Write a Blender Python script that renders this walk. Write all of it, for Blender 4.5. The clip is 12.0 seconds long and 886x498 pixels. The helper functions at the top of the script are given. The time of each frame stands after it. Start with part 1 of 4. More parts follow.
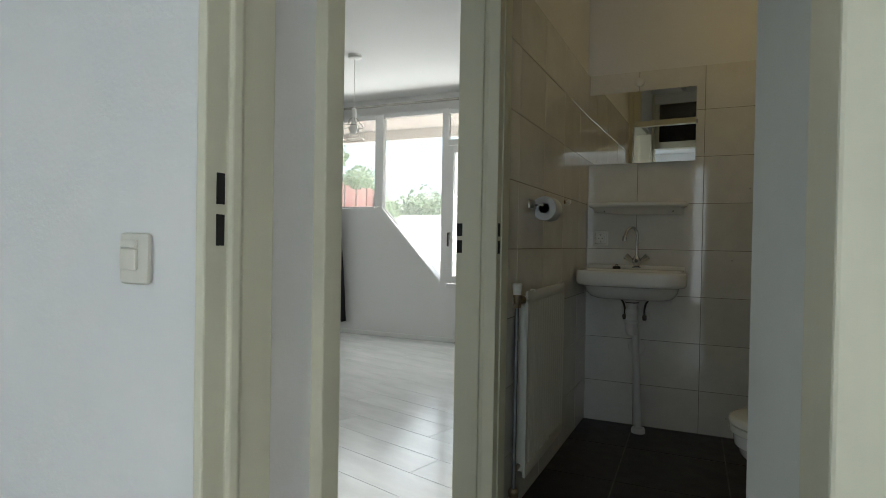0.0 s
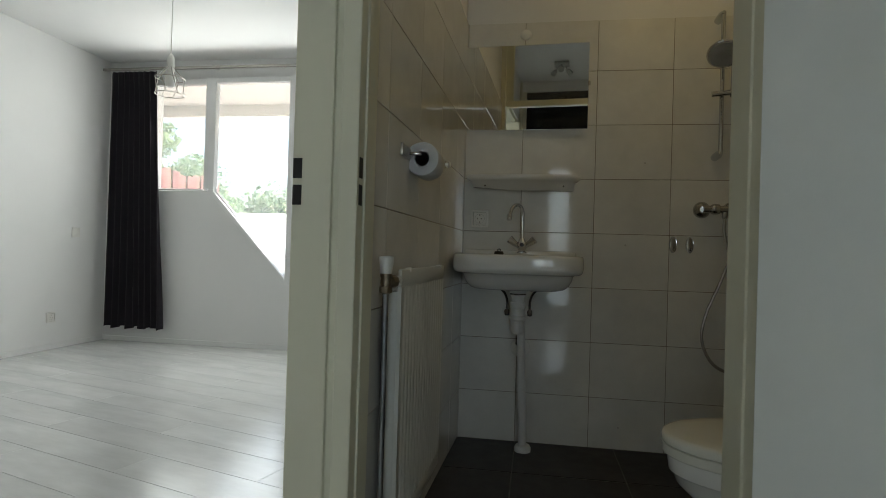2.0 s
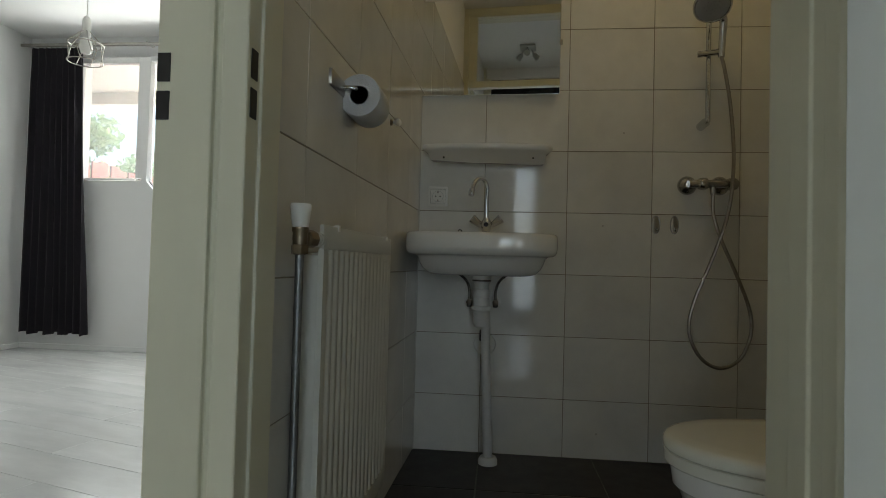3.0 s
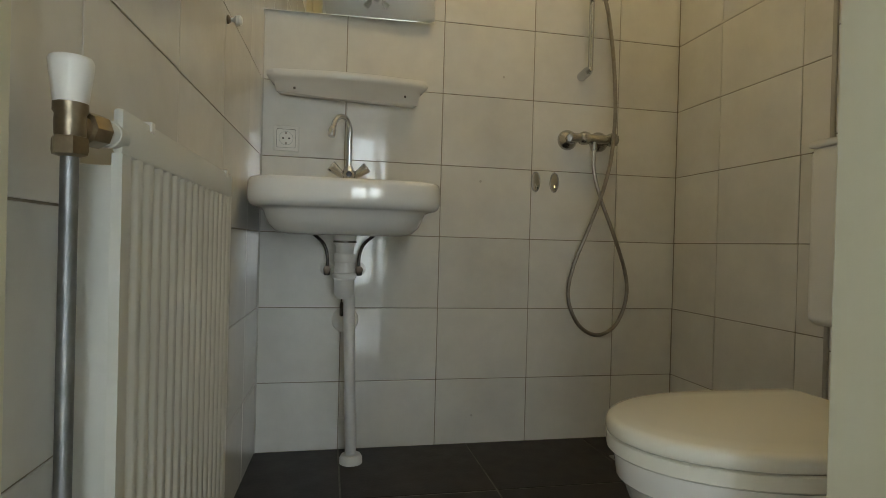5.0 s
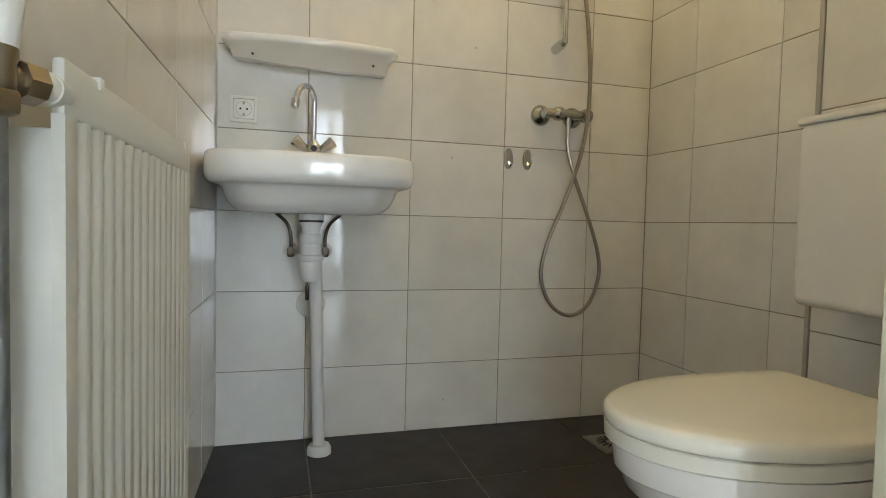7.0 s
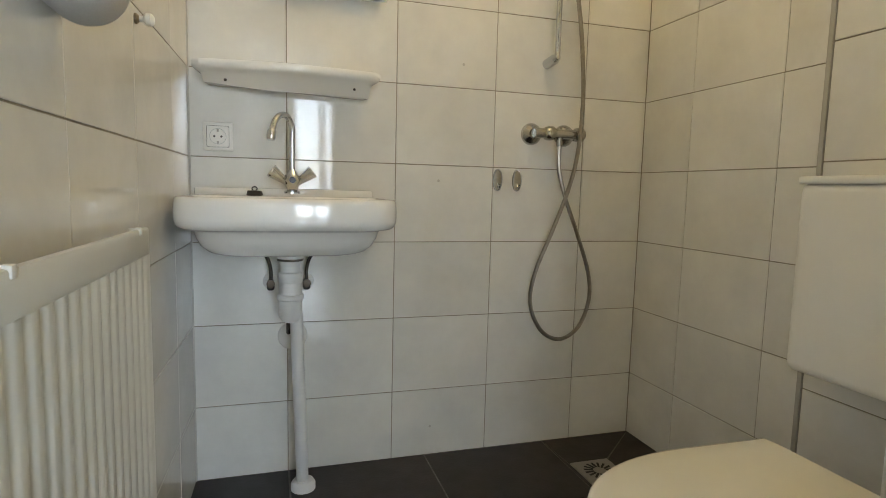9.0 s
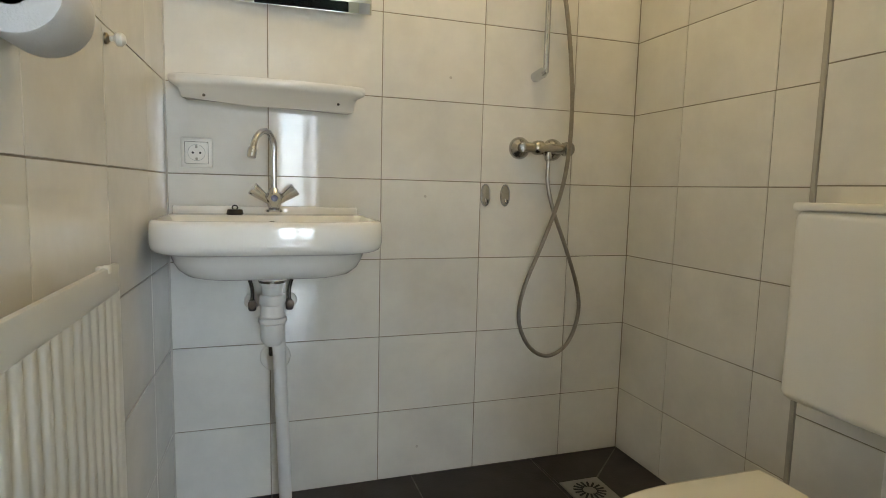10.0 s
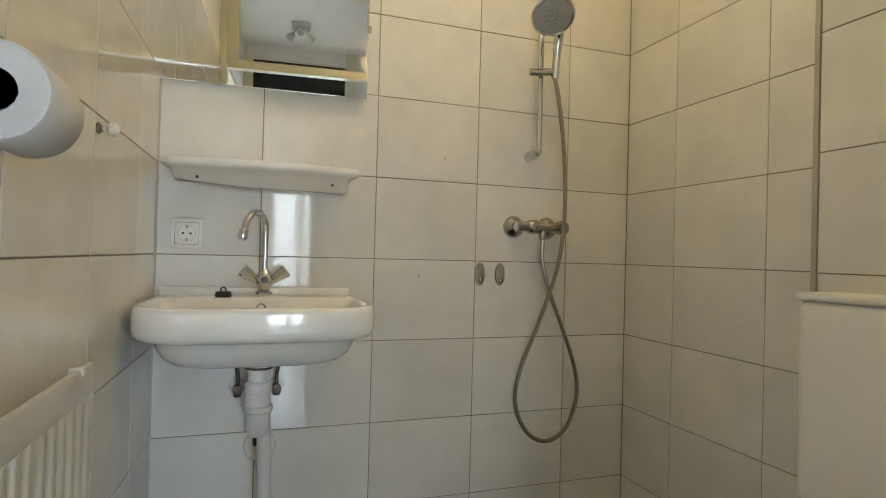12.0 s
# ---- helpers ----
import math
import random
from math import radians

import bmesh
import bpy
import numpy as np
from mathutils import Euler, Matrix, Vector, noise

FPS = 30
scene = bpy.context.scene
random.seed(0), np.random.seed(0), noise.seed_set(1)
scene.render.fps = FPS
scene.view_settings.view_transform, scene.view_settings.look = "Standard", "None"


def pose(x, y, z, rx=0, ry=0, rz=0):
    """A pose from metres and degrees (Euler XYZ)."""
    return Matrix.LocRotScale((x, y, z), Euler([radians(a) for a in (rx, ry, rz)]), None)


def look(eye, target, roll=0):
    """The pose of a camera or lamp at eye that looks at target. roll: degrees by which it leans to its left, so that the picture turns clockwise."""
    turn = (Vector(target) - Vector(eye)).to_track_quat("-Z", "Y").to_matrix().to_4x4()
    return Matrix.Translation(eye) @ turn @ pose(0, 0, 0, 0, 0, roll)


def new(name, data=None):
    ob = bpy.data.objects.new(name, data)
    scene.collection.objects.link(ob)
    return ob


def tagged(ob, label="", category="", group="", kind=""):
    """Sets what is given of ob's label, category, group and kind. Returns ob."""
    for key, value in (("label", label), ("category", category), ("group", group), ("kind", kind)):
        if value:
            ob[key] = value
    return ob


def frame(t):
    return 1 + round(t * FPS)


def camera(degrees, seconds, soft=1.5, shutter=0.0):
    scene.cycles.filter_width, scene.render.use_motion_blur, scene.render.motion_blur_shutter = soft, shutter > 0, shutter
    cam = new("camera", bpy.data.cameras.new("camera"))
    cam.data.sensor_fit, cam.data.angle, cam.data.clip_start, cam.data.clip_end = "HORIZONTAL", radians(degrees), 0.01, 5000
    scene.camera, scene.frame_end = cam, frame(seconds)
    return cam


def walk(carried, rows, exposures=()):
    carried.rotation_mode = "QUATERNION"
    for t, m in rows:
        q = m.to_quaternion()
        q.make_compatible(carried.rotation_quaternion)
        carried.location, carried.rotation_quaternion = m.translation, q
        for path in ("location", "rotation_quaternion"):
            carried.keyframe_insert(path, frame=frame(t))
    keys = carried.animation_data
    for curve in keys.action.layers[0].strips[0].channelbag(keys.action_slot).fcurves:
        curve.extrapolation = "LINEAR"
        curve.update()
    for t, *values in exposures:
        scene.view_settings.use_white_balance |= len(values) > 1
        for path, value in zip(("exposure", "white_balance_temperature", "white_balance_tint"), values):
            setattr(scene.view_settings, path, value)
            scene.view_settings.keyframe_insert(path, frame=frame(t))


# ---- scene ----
cam = camera(76.4, 12.0, soft=0.5)
PATH = [
    (0, (-0.051, -0.036, 1.0), (-0.861, 1.793, 0.976), 1.0),
    (0.5, (-0.139, 0.11, 0.96), (-0.827, 1.988, 0.948), 1.3),
    (1, (-0.191, 0.255, 0.935), (-0.753, 2.174, 0.93), 1.5),
    (1.5, (-0.23, 0.424, 0.899), (-0.695, 2.369, 0.903), 1.6),
    (2, (-0.272, 0.598, 0.871), (-0.59, 2.572, 0.885), 1.7),
    (2.5, (-0.263, 0.759, 0.81), (-0.517, 2.743, 0.847), 1.6),
    (3, (-0.274, 0.952, 0.762), (-0.471, 2.942, 0.814), 1.5),
    (3.2, (-0.261, 1.016, 0.741), (-0.451, 3.006, 0.804), 1.6),
    (4.8, (-0.375, 1.304, 0.712), (-0.031, 3.274, 0.704), 1.5),
    (5, (-0.387, 1.33, 0.7), (0.016, 3.289, 0.687), 1.5),
    (5.5, (-0.402, 1.366, 0.682), (0.085, 3.305, 0.639), 1.4),
    (6, (-0.405, 1.38, 0.677), (0.119, 3.309, 0.608), 1.4),
    (6.5, (-0.418, 1.401, 0.683), (0.128, 3.323, 0.608), 1.3),
    (7, (-0.425, 1.424, 0.702), (0.139, 3.341, 0.616), 1.4),
    (9, (-0.382, 1.487, 0.9), (0.2, 3.39, 0.692), 1.4),
    (9.5, (-0.376, 1.509, 0.934), (0.23, 3.403, 0.723), 1.4),
    (10, (-0.372, 1.531, 0.953), (0.256, 3.418, 0.743), 1.4),
    (10.5, (-0.368, 1.541, 0.968), (0.27, 3.426, 0.763), 1.4),
    (11, (-0.365, 1.553, 0.98), (0.28, 3.439, 0.825), 1.4),
    (11.5, (-0.366, 1.563, 0.99), (0.284, 3.453, 0.925), 1.4),
    (12, (-0.366, 1.566, 0.998), (0.285, 3.457, 1.018), 1.5),
]
STOPS = [(0.0, 1.63, 6900, 8), (1.0, 1.8, 6900, 8), (2.5, 1.85, 6900, 7), (3.2, 2.12, 6950, 8), (4.8, 3.22, 7350, 9), (5.5, 3.66, 7200, 10), (7.0, 4.14, 6900, 12), (9.0, 4.16, 6800, 12), (11.0, 4.1, 6800, 12), (12.0, 3.98, 6850, 12)]
walk(cam, [(t, look(eye, target, roll)) for t, eye, target, roll in PATH], STOPS)

# ---- world and light ----
world = bpy.data.worlds.new("overcast_day")
scene.world = world
world.use_nodes = True
wt = world.node_tree
sky = wt.nodes.new("ShaderNodeTexSky")
sky.sky_type = "NISHITA"
sky.sun_disc = False
sky.sun_elevation = radians(48)
sky.sun_rotation = radians(94)
sky.dust_density = 3.0
wt.links.new(sky.outputs[0], wt.nodes["Background"].inputs[0])
wt.nodes["Background"].inputs[1].default_value = 0.15


def lamp(name, kind, m, energy, colour, size=0.0, size_y=0.0):
    data = bpy.data.lights.new(name, kind)
    data.energy, data.color = energy, colour
    if kind == "AREA":
        data.shape, data.size, data.size_y = "RECTANGLE", size, size_y
    elif kind == "SUN":
        data.angle = radians(size)
    else:
        data.shadow_soft_size = size
    ob = new(name, data)
    ob.matrix_world = m
    return ob


lamp("sun", "SUN", look((0, 0, 10), (-7.0, 0.5, 3.5)), 5.0, (1.0, 0.97, 0.92), 14)
lamp("bedroom_window_daylight", "AREA", look((-2.6, 5.02, 1.55), (-2.6, 3.0, 1.2)), 8.4, (0.90, 0.965, 1.0), 1.9, 1.5)
for wx, ww, strength in ((-1.45, 0.5, 4.0), (0.09, 0.30, 6.2), (0.53, 0.38, 6.2)):
    lamp("living_window_daylight", "AREA", look((wx, -3.10, 1.18), (wx, 0, 1.18)), strength * ww, (0.71, 0.86, 1.0), ww, 2.08)
# fill light, added to brighten the hall's left surfaces; no known source
lamp("hall_fill_light", "AREA", look((1.86, -1.1, 1.35), (0, -1.1, 1.35)), 0.8, (0.80, 0.905, 1.0), 1.2, 1.7)
lamp("bath_ceiling_bulb", "POINT", pose(0.26, 2.62, 2.25), 0.096, (1.0, 0.75, 0.32), 0.09)


# ---- materials ----
def mat(name, colour, rough=0.5, metal=0.0, vary=0.06, scale=8.0, bump=0.0, bump_scale=60.0, island=0.0, coat=0.0,
        spec=0.5, rough_vary=0.0, stretch=(1, 1, 1), dark=None, sheen=0.0):
    m = bpy.data.materials.new(name)
    m.use_nodes = True
    t = m.node_tree
    b = t.nodes["Principled BSDF"]
    b.inputs["Roughness"].default_value = rough
    b.inputs["Metallic"].default_value = metal
    b.inputs["Specular IOR Level"].default_value = spec
    b.inputs["Coat Weight"].default_value = coat
    b.inputs["Sheen Weight"].default_value = sheen
    tc = t.nodes.new("ShaderNodeTexCoord")
    mp = t.nodes.new("ShaderNodeMapping")
    mp.inputs["Scale"].default_value = stretch
    t.links.new(tc.outputs["Object"], mp.inputs["Vector"])
    oi = t.nodes.new("ShaderNodeObjectInfo")
    shift = t.nodes.new("ShaderNodeVectorMath")
    shift.operation = "MULTIPLY_ADD"
    comb = t.nodes.new("ShaderNodeCombineXYZ")
    for k in range(3):
        t.links.new(oi.outputs["Random"], comb.inputs[k])
    t.links.new(comb.outputs[0], shift.inputs[0])
    shift.inputs[1].default_value = (17, 31, 23)
    t.links.new(mp.outputs[0], shift.inputs[2])
    n1 = t.nodes.new("ShaderNodeTexNoise")
    n1.inputs["Scale"].default_value = scale
    n1.inputs["Detail"].default_value = 6
    n1.inputs["Roughness"].default_value = 0.62
    t.links.new(shift.outputs[0], n1.inputs["Vector"])
    ramp = t.nodes.new("ShaderNodeValToRGB")
    lo = dark or tuple(c * (1 - vary) for c in colour)
    hi = tuple(min(1, c * (1 + vary)) for c in colour) if not dark else colour
    ramp.color_ramp.elements[0].position, ramp.color_ramp.elements[1].position = 0.3, 0.7
    ramp.color_ramp.elements[0].color, ramp.color_ramp.elements[1].color = (*lo, 1), (*hi, 1)
    t.links.new(n1.outputs["Fac"], ramp.inputs["Fac"])
    out = ramp.outputs["Color"]
    if island:
        hs = t.nodes.new("ShaderNodeHueSaturation")
        mr = t.nodes.new("ShaderNodeMapRange")
        mr.inputs["To Min"].default_value, mr.inputs["To Max"].default_value = 1 - island, 1 + island
        t.links.new(oi.outputs["Random"], mr.inputs["Value"])
        t.links.new(mr.outputs[0], hs.inputs["Value"])
        t.links.new(out, hs.inputs["Color"])
        out = hs.outputs["Color"]
    t.links.new(out, b.inputs["Base Color"])
    if rough_vary:
        mr2 = t.nodes.new("ShaderNodeMapRange")
        mr2.inputs["To Min"].default_value, mr2.inputs["To Max"].default_value = max(0.02, rough - rough_vary), rough + rough_vary
        n3 = t.nodes.new("ShaderNodeTexNoise")
        n3.inputs["Scale"].default_value = scale * 2.3
        n3.inputs["Detail"].default_value = 4
        t.links.new(shift.outputs[0], n3.inputs["Vector"])
        t.links.new(n3.outputs["Fac"], mr2.inputs["Value"])
        t.links.new(mr2.outputs[0], b.inputs["Roughness"])
    if bump:
        n2 = t.nodes.new("ShaderNodeTexNoise")
        n2.inputs["Scale"].default_value = bump_scale
        n2.inputs["Detail"].default_value = 3
        t.links.new(shift.outputs[0], n2.inputs["Vector"])
        bp = t.nodes.new("ShaderNodeBump")
        bp.inputs["Strength"].default_value = bump
        bp.inputs["Distance"].default_value = 0.004
        t.links.new(n2.outputs["Fac"], bp.inputs["Height"])
        t.links.new(bp.outputs[0], b.inputs["Normal"])
    return m


def glow(name, colour, strength):
    m = bpy.data.materials.new(name)
    m.use_nodes = True
    b = m.node_tree.nodes["Principled BSDF"]
    b.inputs["Base Color"].default_value = (*colour, 1)
    b.inputs["Emission Color"].default_value = (*colour, 1)
    b.inputs["Emission Strength"].default_value = strength
    return m


def clear_glass(name, tint=(1, 1, 1), veil=0.0):
    m = bpy.data.materials.new(name)
    m.use_nodes = True
    b = m.node_tree.nodes["Principled BSDF"]
    b.inputs["Base Color"].default_value = (*tint, 1)
    b.inputs["Roughness"].default_value = 0.0
    b.inputs["IOR"].default_value = 1.45
    b.inputs["Transmission Weight"].default_value = 1.0
    # pale translucent share that imitates the glare washing out the garden
    if veil:
        t = m.node_tree
        veil_bsdf = t.nodes.new("ShaderNodeBsdfTranslucent")
        veil_bsdf.inputs["Color"].default_value = (0.85, 0.86, 0.84, 1)
        mix = t.nodes.new("ShaderNodeMixShader")
        mix.inputs[0].default_value = veil
        t.links.new(b.outputs[0], mix.inputs[1])
        t.links.new(veil_bsdf.outputs[0], mix.inputs[2])
        t.links.new(mix.outputs[0], t.nodes["Material Output"].inputs[0])
    return m


PLASTER = mat("white_wall_paint", (0.80, 0.80, 0.79), 0.85, vary=0.025, scale=1.5, bump=0.12, bump_scale=140)
CEIL = mat("ceiling_paint", (0.84, 0.84, 0.83), 0.9, vary=0.02, scale=1.2, bump=0.1, bump_scale=90)
FRAME = mat("cream_frame_paint", (0.68, 0.665, 0.53), 0.38, vary=0.04, scale=5, bump=0.05, bump_scale=40, stretch=(1, 1, 0.2), rough_vary=0.08)
LEAF = mat("grey_white_door_paint", (0.76, 0.79, 0.77), 0.42, vary=0.03, scale=3, bump=0.04, bump_scale=30, rough_vary=0.06)
WHITE_FRAME = mat("white_window_paint", (0.80, 0.80, 0.79), 0.4, vary=0.03, scale=4, bump=0.04)
TILE = mat("glazed_wall_tile", (0.73, 0.72, 0.68), 0.055, vary=0.08, scale=5, bump=0.018, bump_scale=7, island=0.04, rough_vary=0.025, spec=0.42)
GROUT = mat("grey_grout", (0.29, 0.26, 0.21), 0.9, vary=0.25, scale=20, bump=0.3)
BLACK_TILE = mat("black_floor_tile", (0.022, 0.0170, 0.0178), 0.46, spec=0.45, vary=0.35, scale=7, bump=0.12, bump_scale=120, island=0.12, rough_vary=0.12)
FLOOR_GROUT = mat("dark_floor_grout", (0.16, 0.15, 0.145), 0.9, vary=0.45, scale=30)
PLANK = mat("whitewashed_laminate", (0.76, 0.77, 0.76), 0.2, spec=0.8, dark=(0.60, 0.61, 0.605), scale=4.0, bump=0.015, bump_scale=50, stretch=(0.6, 1.9, 1), island=0.03, rough_vary=0.03)
PLANK_GAP = mat("laminate_joint", (0.62, 0.62, 0.61), 0.8)
CERAMIC = mat("white_ceramic", (0.83, 0.82, 0.79), 0.07, vary=0.012, scale=3, coat=0.3)
PLASTIC = mat("white_plastic", (0.80, 0.79, 0.75), 0.3, vary=0.02, scale=6)
LID = mat("cream_plastic_lid", (0.79, 0.775, 0.70), 0.11, vary=0.02, scale=4, rough_vary=0.04)
PVC = mat("white_pvc", (0.74, 0.74, 0.73), 0.35, vary=0.03, scale=12)
ENAMEL = mat("cream_radiator_enamel", (0.62, 0.615, 0.565), 0.3, vary=0.03, scale=6, bump=0.03, bump_scale=60)
CHROME = mat("chrome", (0.60, 0.62, 0.66), 0.06, metal=1.0, vary=0.03, scale=20, rough_vary=0.03)
MIXER = mat("dull_chrome", (0.46, 0.45, 0.43), 0.17, metal=1.0, vary=0.05, scale=25, rough_vary=0.06)
BRUSHED = mat("dull_steel", (0.40, 0.38, 0.34), 0.28, metal=1.0, vary=0.1, scale=30)
GALV = mat("galvanised_pipe", (0.25, 0.26, 0.27), 0.5, metal=1.0, vary=0.2, scale=25, bump=0.1, bump_scale=200, rough_vary=0.12)
BRASS = mat("aged_brass_valve", (0.29, 0.24, 0.175), 0.36, metal=1.0, vary=0.2, scale=40, rough_vary=0.1)
DARK_CHROME = mat("dark_metal", (0.16, 0.15, 0.14), 0.25, metal=1.0, vary=0.1, scale=30)
VALVE = mat("worn_dark_brass", (0.09, 0.07, 0.055), 0.35, metal=1.0, vary=0.2, scale=40)
GREY_METAL = mat("grey_lamp_paint", (0.42, 0.44, 0.43), 0.4, vary=0.04)
BRAID = mat("braided_steel", (0.33, 0.30, 0.26), 0.3, metal=1.0, vary=0.15, scale=60)
# near-black solids: shade inside slots and holes as colour; also the mirror's dark edge
DARK = mat("hole_shade_and_dark_edge", (0.015, 0.014, 0.013), 0.6)
RUBBER = mat("black_rubber", (0.02, 0.016, 0.014), 0.45, vary=0.2)
PAPER = mat("white_tissue", (0.66, 0.665, 0.68), 0.95, vary=0.02, scale=30, bump=0.25, bump_scale=300)
CARD = mat("grey_cardboard", (0.34, 0.31, 0.27), 0.9, vary=0.1, scale=20)
CLOTH = mat("dark_aubergine_cloth", (0.010, 0.007, 0.012), 0.9, vary=0.25, scale=60, bump=0.2, bump_scale=500, sheen=0.06)
MIRROR = mat("mirror_silver", (0.90, 0.91, 0.90), 0.0, metal=1.0, vary=0.0)
# clear pane with painted-in glare, so the outdoors looks bleached
GLASS = clear_glass("window_glass", veil=0.18)
CLEAR = clear_glass("top_light_glass")
BLACK_GLASS = mat("black_glass", (0.006, 0.006, 0.007), 0.05, vary=0.0)
SWITCH = mat("aged_switch_plastic", (0.72, 0.70, 0.62), 0.35, vary=0.02)
SPRAY = mat("grey_spray_plastic", (0.42, 0.42, 0.42), 0.35, vary=0.04)
BADGE = mat("dark_tap_badge", (0.012, 0.012, 0.03), 0.3)
FENCE = mat("red_brown_fence_wood", (0.15, 0.06, 0.05), 0.8, vary=0.25, scale=6, stretch=(6, 6, 1), bump=0.2, island=0.15)
PAVE = mat("pale_concrete_paving", (0.52, 0.51, 0.49), 0.9, vary=0.12, scale=1.2, bump=0.2, bump_scale=60)
SOFFIT = mat("beige_soffit", (0.76, 0.73, 0.67), 0.8, vary=0.06, scale=3)
BARK = mat("bark", (0.12, 0.09, 0.06), 0.9, vary=0.3, scale=12)
LEAVES = mat("green_leaves", (0.10, 0.17, 0.085), 0.6, vary=0.3, scale=9)
SHADE = glow("lit_warm_shade", (1.0, 0.77, 0.38), 0.6)
leaf_tree = LEAVES.node_tree
translucent = leaf_tree.nodes.new("ShaderNodeBsdfTranslucent")
translucent.inputs["Color"].default_value = (0.34, 0.46, 0.26, 1)
leaf_mix = leaf_tree.nodes.new("ShaderNodeMixShader")
leaf_mix.inputs[0].default_value = 0.55
leaf_tree.links.new(leaf_tree.nodes["Principled BSDF"].outputs[0], leaf_mix.inputs[1])
leaf_tree.links.new(translucent.outputs[0], leaf_mix.inputs[2])
leaf_tree.links.new(leaf_mix.outputs[0], leaf_tree.nodes["Material Output"].inputs[0])
RENDER = mat("white_render", (0.78, 0.77, 0.74), 0.9, vary=0.06, scale=2, bump=0.2, bump_scale=40)
SEAL = mat("grey_silicone", (0.50, 0.48, 0.44), 0.5, vary=0.1, scale=15)
STRIP = mat("grey_tile_trim", (0.42, 0.40, 0.36), 0.4, vary=0.05)


# ---- builders ----
def link(name, bm, material, parent=None, smooth=False):
    me = bpy.data.meshes.new(name)
    bm.normal_update()
    bm.to_mesh(me)
    bm.free()
    me.materials.append(material)
    if smooth:
        for p in me.polygons:
            p.use_smooth = True
        me.set_sharp_from_angle(angle=radians(38))
    ob = new(name, me)
    if parent is not None:
        ob.parent = parent
    return ob


def part(name, bm, material, parent, label="", smooth=True):
    ob = link(name, bm, material, parent, smooth)
    return tagged(ob, label) if label else ob


def thing(name, label, category, at=(0, 0, 0), rz=0, group="", kind=""):
    ob = new(name)
    ob.empty_display_size = 0.05
    ob.matrix_world = pose(*at, 0, 0, rz)
    return tagged(ob, label, category, group, kind)


def box(x0, x1, y0, y1, z0, z1, bevel=0.0, segs=2, bm=None):
    b2 = bmesh.new()
    vs = bmesh.ops.create_cube(b2, size=1.0)["verts"]
    for v in vs:
        v.co = Vector((x0 + (v.co.x + 0.5) * (x1 - x0), y0 + (v.co.y + 0.5) * (y1 - y0), z0 + (v.co.z + 0.5) * (z1 - z0)))
    if bevel:
        bmesh.ops.bevel(b2, geom=b2.edges[:], offset=bevel, segments=segs, affect="EDGES", profile=0.5)
    return join(bm, b2)


def join(bm, other):
    """Adds the bmesh other to bm, or returns it when bm is None."""
    if bm is None:
        return other
    me = bpy.data.meshes.new("scrap")
    other.to_mesh(me)
    other.free()
    bm.from_mesh(me)
    bpy.data.meshes.remove(me)
    return bm


def prism(points, axis, a, b, bevel=0.0, bm=None):
    """A closed outline, extruded along an axis from a to b. Points are the two other coordinates, in order."""
    b2 = bmesh.new()

    def at(p, q):
        c = list(p)
        c.insert("xyz".index(axis), q)
        return c
    lo = [b2.verts.new(at(p, a)) for p in points]
    hi = [b2.verts.new(at(p, b)) for p in points]
    n = len(points)
    b2.faces.new(lo)
    b2.faces.new(hi)
    for i in range(n):
        b2.faces.new((lo[i], lo[(i + 1) % n], hi[(i + 1) % n], hi[i]))
    bmesh.ops.recalc_face_normals(b2, faces=b2.faces[:])
    if bevel:
        bmesh.ops.bevel(b2, geom=b2.edges[:], offset=bevel, segments=2, affect="EDGES", profile=0.5)
    return join(bm, b2)


def lathe(profile, base=(0, 0, 0), way=(0, 0, 1), segs=24, bm=None):
    """Turns (radius, height) pairs about an axis from base along way."""
    b2 = bmesh.new()
    q = Vector(way).normalized().to_track_quat("Z", "Y").to_matrix()
    rings = []
    for r, h in profile:
        if r < 1e-5:
            rings.append([b2.verts.new(Vector(base) + q @ Vector((0, 0, h)))])
        else:
            rings.append([b2.verts.new(Vector(base) + q @ Vector((r * math.cos(2 * math.pi * i / segs), r * math.sin(2 * math.pi * i / segs), h))) for i in range(segs)])
    for a, b in zip(rings, rings[1:]):
        for i in range(segs):
            j = (i + 1) % segs
            f = [a[i % len(a)], a[j % len(a)], b[j % len(b)], b[i % len(b)]]
            f = list(dict.fromkeys(f))
            if len(f) > 2:
                b2.faces.new(f)
    for ring, flip in ((rings[0], True), (rings[-1], False)):
        if len(ring) > 2:
            b2.faces.new(ring)
    bmesh.ops.recalc_face_normals(b2, faces=b2.faces[:])
    return join(bm, b2)


def tube(points, radius, segs=12, bm=None, closed=False):
    """A round tube along a line of points, with closed ends."""
    b2 = bmesh.new()
    ps = [Vector(p) for p in points]
    n = len(ps)
    up = None
    rings = []
    for i, p in enumerate(ps):
        a, b = ps[(i - 1) % n if closed else max(i - 1, 0)], ps[(i + 1) % n if closed else min(i + 1, n - 1)]
        d = (b - a).normalized()
        if up is None:
            up = d.orthogonal().normalized()
        up = (up - d * up.dot(d)).normalized()
        side = d.cross(up)
        r = radius(i / (n - 1)) if callable(radius) else radius
        rings.append([b2.verts.new(p + r * (math.cos(2 * math.pi * k / segs) * up + math.sin(2 * math.pi * k / segs) * side)) for k in range(segs)])
    pairs = list(zip(rings, rings[1:])) + ([(rings[-1], rings[0])] if closed else [])
    for a, b in pairs:
        for k in range(segs):
            b2.faces.new((a[k], a[(k + 1) % segs], b[(k + 1) % segs], b[k]))
    if not closed:
        b2.faces.new(rings[0][::-1])
        b2.faces.new(rings[-1])
    bmesh.ops.recalc_face_normals(b2, faces=b2.faces[:])
    return join(bm, b2)


